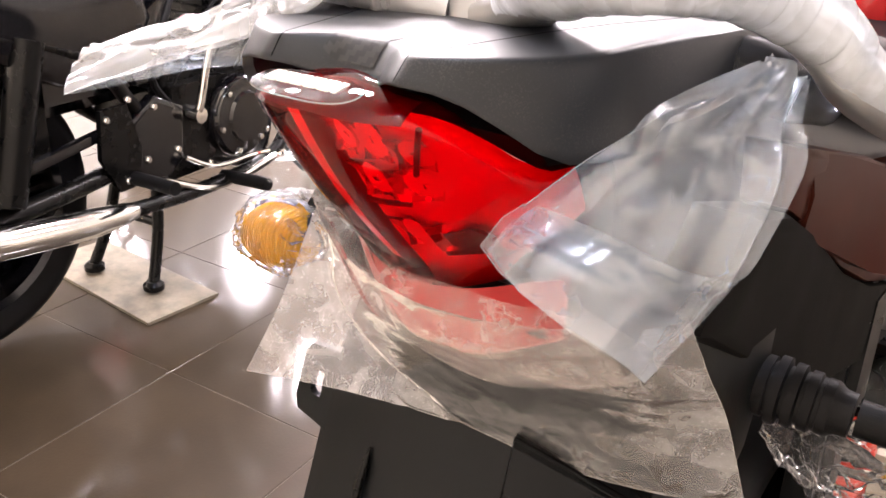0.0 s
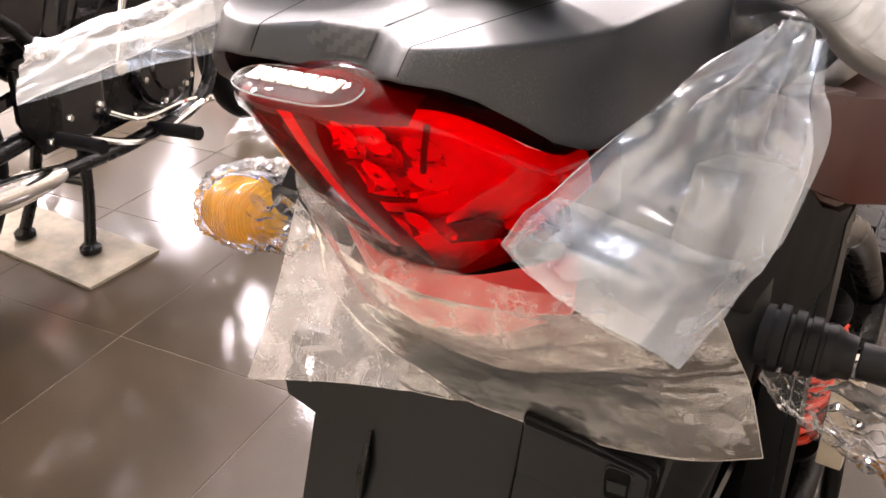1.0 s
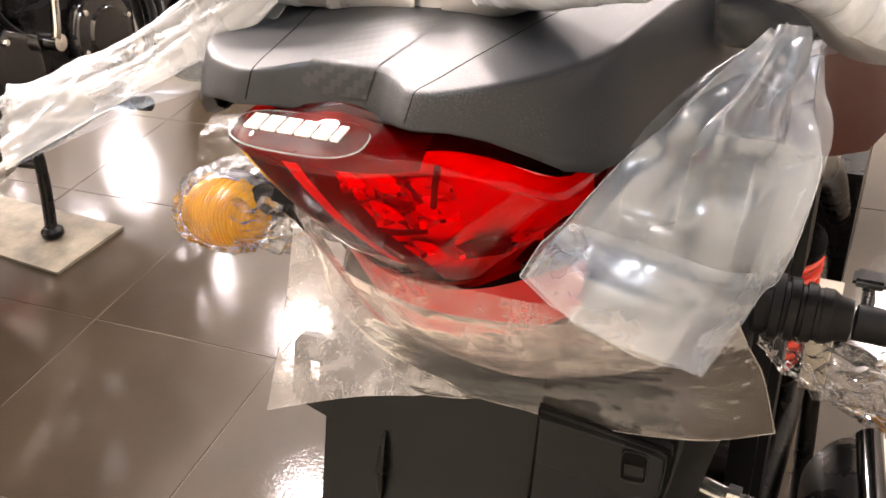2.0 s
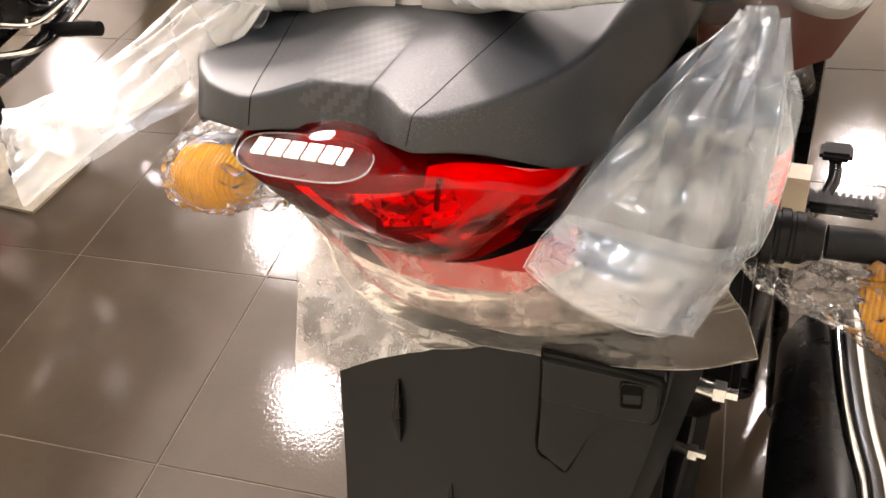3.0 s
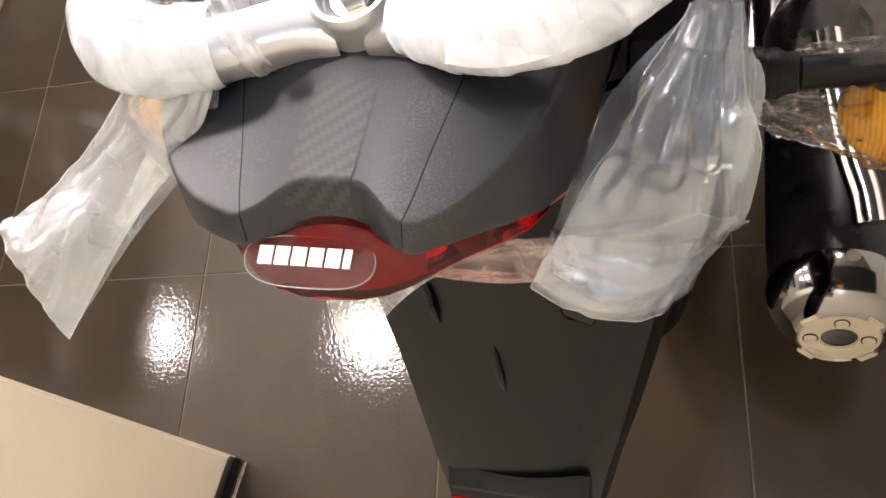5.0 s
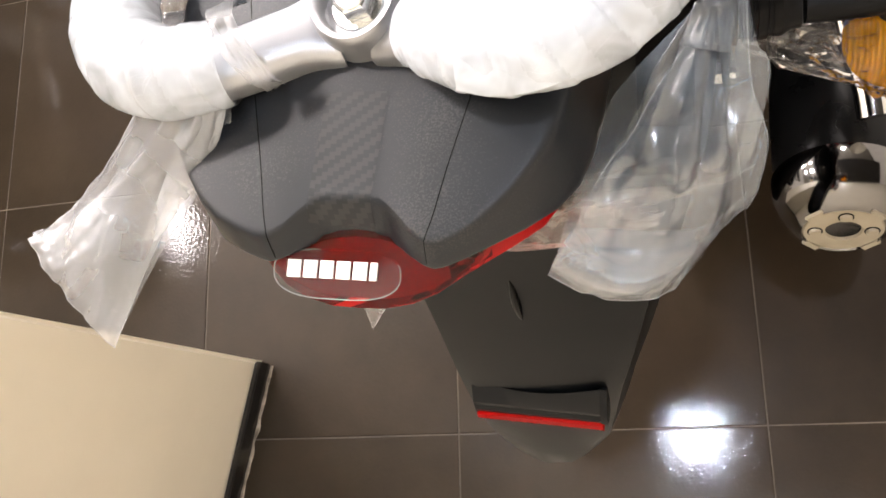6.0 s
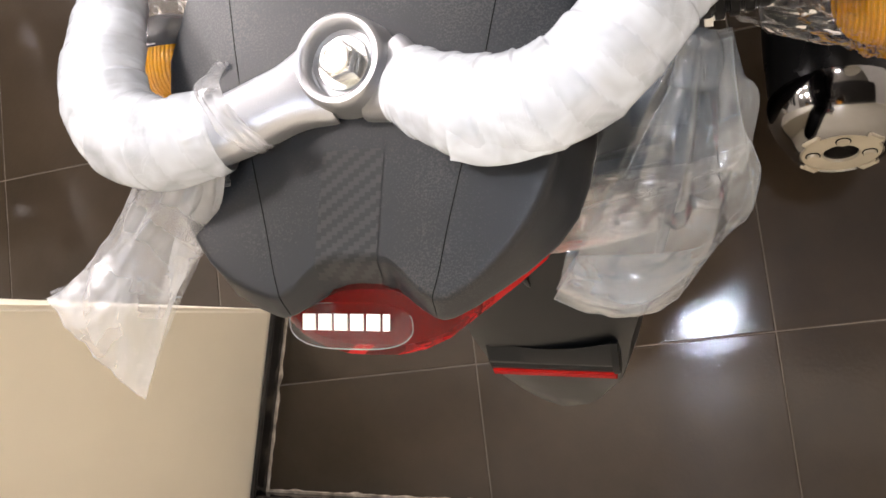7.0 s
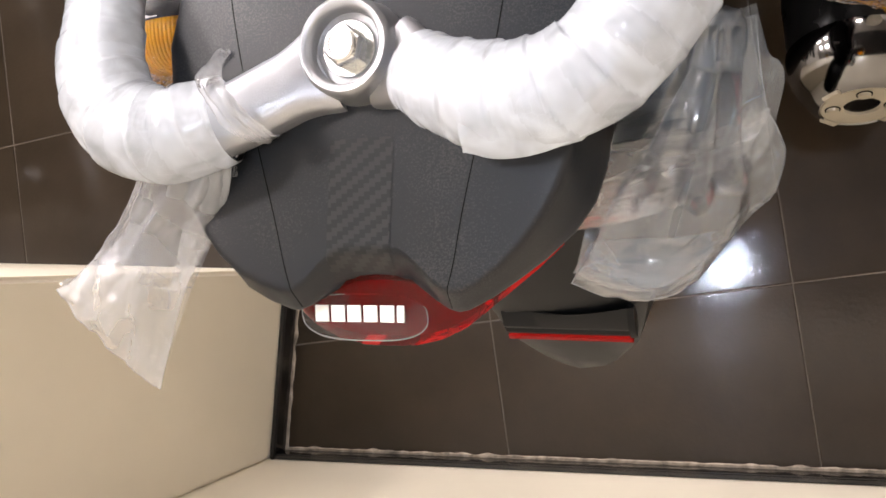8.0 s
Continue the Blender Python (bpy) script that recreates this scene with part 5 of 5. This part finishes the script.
bag_grid = [
    [(0.111, 0.090, 0.897), (0.1135, 0.086, 0.901), (0.116, 0.085, 0.902), (0.1185, 0.086, 0.901), (0.121, 0.090, 0.897)],
    [(0.096, 0.062, 0.893), (0.104, 0.056, 0.8945), (0.112, 0.054, 0.8930), (0.119, 0.058, 0.8895), (0.125, 0.066, 0.886)],
    [(0.088, 0.050, 0.886), (0.099, 0.038, 0.8915), (0.110, 0.036, 0.8905), (0.120, 0.043, 0.887), (0.1285, 0.058, 0.880)],
    [(0.080, 0.040, 0.878), (0.094, 0.033, 0.878), (0.108, 0.034, 0.876), (0.121, 0.041, 0.874), (0.131, 0.052, 0.871)],
    [(0.069, 0.021, 0.863), (0.083, 0.0215, 0.8610), (0.100, 0.022, 0.858), (0.115, 0.026, 0.853), (0.127, 0.040, 0.847)],
    [(0.063, 0.014, 0.857), (0.079, 0.005, 0.8545), (0.094, 0.005, 0.8500), (0.109, 0.017, 0.839), (0.119, 0.033, 0.829)],
    [(0.0585, 0.0094, 0.848), (0.074, 0.003, 0.8425), (0.089, 0.0034, 0.8360), (0.103, 0.013, 0.825), (0.1105, 0.0245, 0.8125)],
]
bag_grid[5:5] = [[tuple(Vector(a).lerp(Vector(b), k)) for a, b in zip(bag_grid[4], bag_grid[5])] for k in (0.33, 0.67)]
back_grid = [[(x + 0.001, y + (0.004, 0.016, 0.022, 0.024, 0.020, 0.017, 0.014, 0.010, 0.0015)[j], z - 0.001) for x, y, z in r] for j, r in enumerate(bag_grid)]
BAG_CREASES = [(0.1, 0.345, 0.48, 0.39, 0.81, 0.06), (0.48, 0.39, 0.86, 0.315, 0.81, 0.06), (0.28, 0.495, 0.26, 0.985, 0.35, 0.07), (0.55, 0.529, 0.5, 0.925, -0.27, 0.08), (0.55, 0.465, 0.92, 0.755, 0.48, 0.07), (0.44, 0.015, 0.4, 0.255, 0.48, 0.09), (0.62, 0.015, 0.66, 0.225, 0.48, 0.09), (0.2, 0.075, 0.12, 0.33, 0.41, 0.08), (0.64, 0.755, 0.6, 0.985, -0.35, 0.08), (0.4, 0.4, 0.62, 0.36, 0.61, 0.05), (0.62, 0.36, 0.9, 0.42, 0.54, 0.05), (0.3, 0.1, 0.26, 0.4, 0.41, 0.05), (0.78, 0.06, 0.86, 0.34, 0.35, 0.05)]
poly_bag = thing("poly_bag", BIKE, "clear crumpled plastic bag tied to the grab rail", "plastic bag")
part("front_film", sheet(bag_grid, 150, 180, 0.0040, 14, 1, 2.2, BAG_CREASES, 0.1, (0.69, 0.22, 0.06)), BAG_FILM, poly_bag, "", 180)
part("hem", hem(), BAG_FILM, poly_bag)
part("back_film", sheet(back_grid, 80, 90, 0.0030, 12, 9, 1.8, (), 0.1), BAG_FILM, poly_bag, "", 180)
part("bottom_fold", sheet([[(x, y + 0.004, z - 0.003) for x, y, z in r] for r in bag_grid[4:]], 60, 40, 0.0014, 9, 17, 0.0, (), 0.2), BAG_FOOT_FILM, poly_bag, "doubled film along the bottom", 180)
part("tied_neck", tube([(0.116, 0.089, 0.903), (0.116, 0.086, 0.897), (0.114, 0.077, 0.892)], lambda s: 0.0045 + 0.003 * s, 12, 16, True, wobble=0.6, seed=5), BAG_FILM, poly_bag, "", 180)
left_grid = [
    [(-0.078, 0.060, 0.921), (-0.066, 0.056, 0.919), (-0.056, 0.054, 0.917), (-0.046, 0.056, 0.914)],
    [(-0.089, 0.049, 0.911), (-0.076, 0.044, 0.913), (-0.064, 0.042, 0.911), (-0.052, 0.045, 0.907)],
    [(-0.118, 0.029, 0.893), (-0.101, 0.026, 0.902), (-0.084, 0.027, 0.903), (-0.064, 0.035, 0.898)],
    [(-0.137, 0.015, 0.886), (-0.120, 0.006, 0.893), (-0.103, 0.002, 0.894), (-0.086, 0.006, 0.888)],
    [(-0.152, 0.008, 0.885), (-0.136, -0.008, 0.884), (-0.120, -0.022, 0.881), (-0.106, -0.033, 0.877)],
]
milky = thing("poly_bag", BIKE, "milky plastic bag hanging from the wrapped rail", "plastic bag")
part("front_film", sheet(left_grid, 60, 90, 0.0045, 9, 3, 0.9), MILKY_FILM, milky, "", 180)
part("hem", hem(), MILKY_FILM, milky)
part("back_film", sheet([[(x, y + 0.003, z - (0.001, 0.006, 0.009, 0.006, 0.001)[j]) for x, y, z in r] for j, r in enumerate(left_grid)], 40, 60, 0.0045, 12, 6, 0.9), BAG_FILM, milky, "", 180)
skirt = [
    [(-0.062, 0.050, 0.818), (-0.036, 0.042, 0.806), (0.004, 0.038, 0.800), (0.046, 0.040, 0.803), (0.085, 0.046, 0.812), (0.112, 0.052, 0.824)],
    [(-0.057, 0.034, 0.800), (-0.036, 0.040, 0.784), (0.006, 0.044, 0.776), (0.048, 0.050, 0.778), (0.092, 0.056, 0.788), (0.119, 0.060, 0.802)],
    [(-0.051, 0.014, 0.782), (-0.034, 0.042, 0.760), (0.006, 0.060, 0.748), (0.050, 0.067, 0.748), (0.098, 0.068, 0.762), (0.125, 0.072, 0.778)],
    [(-0.044, -0.007, 0.769), (-0.030, 0.040, 0.741), (0.006, 0.071, 0.724), (0.050, 0.078, 0.720), (0.100, 0.080, 0.728), (0.131, 0.088, 0.737)],
]
SKIRT_CREASES = [(0.06, 0.02, 0.16, 0.30, 1.6, 0.02), (0.16, 0.30, 0.34, 0.80, 1.4, 0.025), (0.34, 0.80, 0.40, 1.0, 1.0, 0.025), (0.12, 0.10, 0.26, 0.70, 0.9, 0.02), (0.22, 0.62, 0.30, 1.0, 0.8, 0.02), (0.10, 0.0, 0.20, 0.45, 0.7, 0.03), (0.20, 0.45, 0.42, 0.98, 0.5, 0.03), (0.30, 0.15, 0.50, 0.60, 0.25, 0.03), (0.45, 0.30, 0.90, 0.62, 0.18, 0.03), (0.62, 0.35, 0.98, 0.50, -0.2, 0.03)]
tail_film = thing("tail_film", BIKE, "dusty clear film hanging below the tail light", "protective film")
part("skirt", sheet(skirt, 200, 110, 0.0011, 40, 11, 0.0, SKIRT_CREASES), SKIRT_FILM, tail_film, "", 180)
part("hem", hem(), SKIRT_FILM, tail_film)
lip = [(-0.046, 0.036, 0.838), (-0.036, 0.034, 0.826), (-0.020, 0.033, 0.808), (0.000, 0.032, 0.799), (0.022, 0.032, 0.795), (0.046, 0.034, 0.796), (0.070, 0.037, 0.804), (0.094, 0.042, 0.812)]
fold = [[(x, y + 0.010, z + 0.004 + 0.014 * max(0, 1 - abs(x - 0.03) / 0.06)) for x, y, z in lip], [(x, y + 0.001, z + 0.004) for x, y, z in lip], [(x, y - 0.003, z - 0.002) for x, y, z in lip], [(x, y + 0.002, z - 0.010) for x, y, z in lip], [(x + 0.002, y + 0.008, z - 0.020) for x, y, z in lip]]
part("upper_fold", sheet(fold, 160, 60, 0.0018, 44, 14), FOLD_FILM, tail_film, "bunched upper fold of clear film", 180)

# ---- the motorcycles parked beyond ----
def parked_motorcycle(m):
    b = thing("motorcycle", m, "black motorcycle on its centre stand, chrome exhaust", "motorcycle", "parked motorcycles")
    wheel(b, (0.0, -0.30, 0.30), 0.285, 0.095)
    wheel(b, (0.0, 0.97, 0.285), 0.285, 0.08)
    eng = part("engine", box(-0.12, 0.12, 0.12, 0.46, 0.24, 0.50, 0.035), BLACK_STEEL, b, "black engine block")
    cy = part("cylinder", box(-0.075, 0.075, 0.33, 0.50, 0.46, 0.64, 0.012), BLACK_STEEL, b)
    for k in range(7):
        part("fin", box(-0.085, 0.085, 0.32, 0.51, 0.475 + 0.022 * k, 0.481 + 0.022 * k, 0.002), BLACK_STEEL, cy)
    part("airbox", box(-0.085, 0.085, -0.17, 0.22, 0.45, 0.75, 0.03), BLACK_PAINT, b, "black airbox behind the side panels")
    part("inner_fender", box(-0.07, 0.07, -0.24, -0.10, 0.34, 0.72, 0.03), BLACK_STEEL, b)
    m2 = along((0.115, 0.36, 0.36), (0.3, 0.36, 0.36))
    cc = part("clutch_cover", lathe([(0.0, 0.0), (0.10, 0.0), (0.10, 0.02), (0.092, 0.032), (0.062, 0.036), (0.058, 0.044), (0.0, 0.046)], 40, m=m2), BLACK_PAINT, eng, "round black clutch cover")
    for k in range(6):
        a = radians(60 * k + 10)
        part("cover_bolt", lathe([(0.0, 0.03), (0.007, 0.03), (0.007, 0.038), (0.0, 0.039)], 8, m=m2 @ Matrix.Translation((0.084 * math.cos(a), 0.084 * math.sin(a), 0))), ZINC, eng)
    part("kick_lever", tube([(0.135, 0.20, 0.40), (0.155, 0.20, 0.42), (0.165, 0.235, 0.55), (0.175, 0.30, 0.66)], lambda s: 0.011 - 0.003 * s, 20, 10), CHROME, b, "chrome kick lever")
    part("kick_hub", lathe([(0.0, -0.02), (0.018, -0.02), (0.018, 0.02), (0.0, 0.022)], 16, m=along((0.14, 0.20, 0.40), (0.2, 0.2, 0.4))), CHROME, b)
    part("exhaust_pipe", tube([(0.05, 0.52, 0.48), (0.09, 0.60, 0.36), (0.125, 0.50, 0.235), (0.13, 0.25, 0.215), (0.135, 0.0, 0.235)], 0.017, 40, 14), BLACK_STEEL, b, "black exhaust pipe")
    part("muffler", tube([(0.135, 0.0, 0.235), (0.145, -0.08, 0.245), (0.16, -0.25, 0.275), (0.17, -0.62, 0.34)], lambda s: 0.018 + 0.013 * min(1, s * 2.2), 30, 22), CHROME, b, "chrome muffler")
    part("swing_arm", tube([(0.10, -0.30, 0.30), (0.10, 0.0, 0.32), (0.09, 0.14, 0.36)], 0.02, 8, 10), BLACK_STEEL, b)
    part("frame_tube", tube([(0.10, -0.35, 0.66), (0.11, -0.05, 0.56), (0.10, 0.12, 0.38), (0.09, 0.45, 0.22), (0.05, 0.58, 0.42), (0.03, 0.66, 0.78)], 0.016, 30, 10), BLACK_STEEL, b)
    part("frame_tube", tube([(-0.10, -0.35, 0.66), (-0.11, -0.05, 0.56), (-0.10, 0.12, 0.38), (-0.09, 0.45, 0.22), (-0.05, 0.58, 0.42), (-0.03, 0.66, 0.78)], 0.016, 30, 10), BLACK_STEEL, b)
    part("shock_absorber", tube([(0.115, -0.27, 0.33), (0.115, -0.18, 0.62)], 0.03, 8, 14), BLACK_STEEL, b)
    part("foot_rest", tube([(0.12, 0.02, 0.30), (0.20, 0.02, 0.30), (0.245, 0.015, 0.302)], 0.015, 10, 12), RUBBER, b, "rubber foot rest")
    part("foot_rest", tube([(0.12, 0.30, 0.22), (0.20, 0.30, 0.225), (0.26, 0.295, 0.228)], 0.016, 10, 12), RUBBER, b, "rubber foot rest")
    part("brake_pedal", tube([(0.13, 0.10, 0.27), (0.15, 0.25, 0.215), (0.165, 0.43, 0.24), (0.19, 0.46, 0.25)], 0.008, 20, 8), CHROME, b, "chrome brake pedal")
    part("hanger", loft([[(0.115 + d, y, z) for y, z in ((-0.05, 0.46), (0.02, 0.46), (0.05, 0.36), (0.03, 0.28), (-0.02, 0.28), (-0.06, 0.36))] for d in (0.0, 0.012)]), BLACK_STEEL, b)
    part("side_panel", slab([(-0.30, 0.62), (-0.22, 0.74), (0.06, 0.74), (0.12, 0.62), (0.05, 0.50), (-0.12, 0.52)], 0.09, 0.115, 0.01), BLACK_PAINT, b, "glossy black side panel")
    part("side_panel", slab([(-0.30, 0.62), (-0.22, 0.74), (0.06, 0.74), (0.12, 0.62), (0.05, 0.50), (-0.12, 0.52)], -0.09, -0.115, 0.01), BLACK_PAINT, b)
    part("stripe", slab([(-0.28, 0.70), (-0.10, 0.735), (0.06, 0.715), (0.06, 0.70), (-0.10, 0.715)], 0.118, 0.128, 0.001), RED_PAINT, b, "red stripe")
    st = []
    for y, w, z, h in ((-0.55, 0.05, 0.80, 0.04), (-0.50, 0.10, 0.80, 0.06), (-0.25, 0.12, 0.79, 0.07), (0.10, 0.11, 0.77, 0.07), (0.20, 0.08, 0.77, 0.05)):
        st.append([(w * math.cos(a), y, z + h * math.sin(a)) for a in [2 * math.pi * i / 20 for i in range(20)]])
    part("seat", loft(st), SEAT_VINYL, b, "black seat", 60)
    tk = []
    for y, w, z, h in ((0.14, 0.06, 0.80, 0.06), (0.20, 0.12, 0.82, 0.10), (0.35, 0.15, 0.84, 0.13), (0.52, 0.14, 0.85, 0.12), (0.64, 0.06, 0.85, 0.06)):
        tk.append([(w * math.cos(a), y, z + h * math.sin(a)) for a in [2 * math.pi * i / 24 for i in range(24)]])
    part("fuel_tank", loft(tk), BLACK_PAINT, b, "glossy black fuel tank", 60)
    part("tank_shroud", slab([(0.28, 0.74), (0.34, 0.88), (0.62, 0.84), (0.68, 0.72), (0.52, 0.66)], 0.12, 0.165, 0.012), RED_PAINT, b, "red tank shroud")
    part("fork", tube([(0.085, 0.95, 0.30), (0.085, 0.76, 0.82)], 0.018, 6, 12), CHROME, b)
    part("fork", tube([(-0.085, 0.95, 0.30), (-0.085, 0.76, 0.82)], 0.018, 6, 12), CHROME, b)
    part("front_mudguard", loft([[(0.05 * math.cos(q), 0.97 + 0.305 * math.cos(radians(a)) + 0.012 * math.sin(q) * math.cos(radians(a)), 0.285 + 0.305 * math.sin(radians(a)) + 0.012 * math.sin(q) * math.sin(radians(a))) for q in [2 * math.pi * i / 12 for i in range(12)]] for a in range(30, 171, 10)]), BLACK_PAINT, b)
    part("headlight", lathe([(0.0, 0.10), (0.06, 0.08), (0.085, 0.03), (0.088, 0.0), (0.07, -0.02), (0.0, -0.03)], 24, m=along((0, 0.86, 0.86), (0, 0.7, 0.86))), BLACK_PAINT, b)
    part("handlebar", tube([(-0.36, 0.62, 0.98), (-0.2, 0.70, 1.0), (0.0, 0.74, 0.93), (0.2, 0.70, 1.0), (0.36, 0.62, 0.98)], 0.011, 30, 10), BLACK_STEEL, b)
    for s in (-1, 1):
        leg = part("stand_leg", tube([(0.055 * s, 0.15, 0.30), (0.075 * s, 0.12, 0.14), (0.095 * s, 0.07, 0.016)], 0.0135, 14, 10), BLACK_STEEL, b, "black centre stand leg")
        part("stand_foot", lathe([(0.0, -0.008), (0.024, -0.008), (0.024, 0.004), (0.015, 0.012), (0.0, 0.012)], 14, m=Matrix.Translation((0.095 * s, 0.07, 0.014))), BLACK_STEEL, leg)
    part("stand_bar", tube([(-0.07, 0.12, 0.15), (0.07, 0.12, 0.15)], 0.011, 6, 10), BLACK_STEEL, b)
    part("stand_pedal", tube([(-0.08, 0.12, 0.14), (-0.12, 0.05, 0.09), (-0.13, -0.03, 0.075), (-0.13, -0.13, 0.09)], 0.008, 16, 8), BLACK_STEEL, b)
    part("carburettor", lathe([(0.0, 0.0), (0.026, 0.0), (0.030, 0.012), (0.024, 0.02), (0.028, 0.05), (0.020, 0.075), (0.0, 0.078)], 18, m=along((0.05, 0.27, 0.56), (0.13, 0.24, 0.60))), ZINC, b, "small metal carburettor")
    part("sprocket_cover", slab([(0.02, 0.30), (0.03, 0.42), (0.10, 0.46), (0.18, 0.42), (0.17, 0.30), (0.10, 0.26)], 0.10, 0.125, 0.004), BLACK_PAINT, b, "black sprocket cover")
    part("chain_guard", slab([(-0.34, 0.375), (0.0, 0.42), (0.06, 0.41), (0.06, 0.395), (0.0, 0.40), (-0.34, 0.355)], 0.095, 0.112, 0.001), BLACK_PAINT, b, "black chain guard")
    part("gear_lever", tube([(0.14, 0.16, 0.31), (0.155, 0.24, 0.27), (0.16, 0.36, 0.265), (0.185, 0.40, 0.27)], 0.006, 18, 8), CHROME, b, "chrome gear lever")
    for k, (y, z) in enumerate(((0.42, 0.52), (0.36, 0.56), (0.30, 0.62), (0.24, 0.54))):
        part("cable", tube([(0.06 + 0.012 * k, 0.62, 0.86), (0.10, 0.50 - 0.03 * k, 0.72 - 0.02 * k), (0.105 + 0.004 * k, y, z), (0.10, y - 0.08, z - 0.10)], 0.0035, 24, 6), RUBBER, b)
    for y, z in ((0.06, 0.33), (0.15, 0.33), (0.09, 0.44), (0.02, 0.47), (0.0, 0.30), (-0.04, 0.44), (0.46, 0.30), (0.25, 0.27), (-0.18, 0.60), (0.10, 0.60)):
        part("bolt", lathe([(0.0, 0.0), (0.0085, 0.0), (0.0085, 0.006), (0.006, 0.009), (0.0, 0.009)], 6, m=along((0.126, y, z), (0.2, y, z))), ZINC, b)
    part("hose", tube([(0.10, 0.20, 0.66), (0.125, 0.14, 0.60), (0.12, 0.10, 0.50), (0.115, 0.16, 0.42)], 0.008, 20, 8), RUBBER, b)
    return b


BOARD = 0.008
other = parked_motorcycle(pose(-1.370, 0.89, BOARD, 0, 0, 4))
copy_thing(other, pose(-2.35, 1.10, 0.0, 0, 0, 2))
copy_thing(other, pose(-2.15, 3.05, 0.0, 0, 0, 5))
copy_thing(other, pose(-3.15, 3.15, 0.0, 0, 0, 3))
board = prism_z([(-1.625, 0.905), (-1.175, 0.855), (-1.155, 1.045), (-1.60, 1.085)], 0.001, BOARD)
solid("board", board, PAPER_BOARD, Matrix(), "stained pale board under the stand feet", "board")

# ---- floor tiles ----
J = 0.0009
H = TILE_SIZE / 2 - J
bm = bmesh.new()
loft([[(x * k, y * k, z) for x, y in ((-H, -H), (H, -H), (H, H), (-H, H))] for k, z in ((1.0, -0.008), (1.0, -0.0008), (0.9955, 0.0))], True, True, bm)
tile_mesh = mesh("tile", bm, TILE, 20)
far = bmesh.new()
corner = [(-H, -H), (H, -H), (H, H), (-H, H)]
for i in range(-21, 13):
    for j in range(-3, 23):
        cx, cy = TILE_X + TILE_SIZE * (i + 0.5), TILE_Y + TILE_SIZE * (j + 0.5)
        if cx < X0 or cx > X1 or cy > Y1 or cy < Y0:
            continue
        if -7 <= i <= 4 and -3 <= j <= 9:
            t = new("tile", tile_mesh)
            t.parent = floor
            t.matrix_basis = pose(cx, cy, random.uniform(-0.0002, 0.0002), random.uniform(-0.03, 0.03), random.uniform(-0.03, 0.03), 90 * random.randrange(4))
        else:
            lo = [far.verts.new((cx + x, cy + y, -0.006)) for x, y in corner]
            hi = [far.verts.new((cx + x, cy + y, 0.0)) for x, y in corner]
            far.faces.new(hi)
            for a in range(4):
                b = (a + 1) % 4
                far.faces.new((lo[a], lo[b], hi[b], hi[a]))
me = bpy.data.meshes.new("far_tiles")
far.to_mesh(me)
far.free()
me.materials.append(TILE)
rest = new("far_tiles", me)
rest.parent = floor
tagged(rest, "dark polished tiles farther off", kind="stuff")
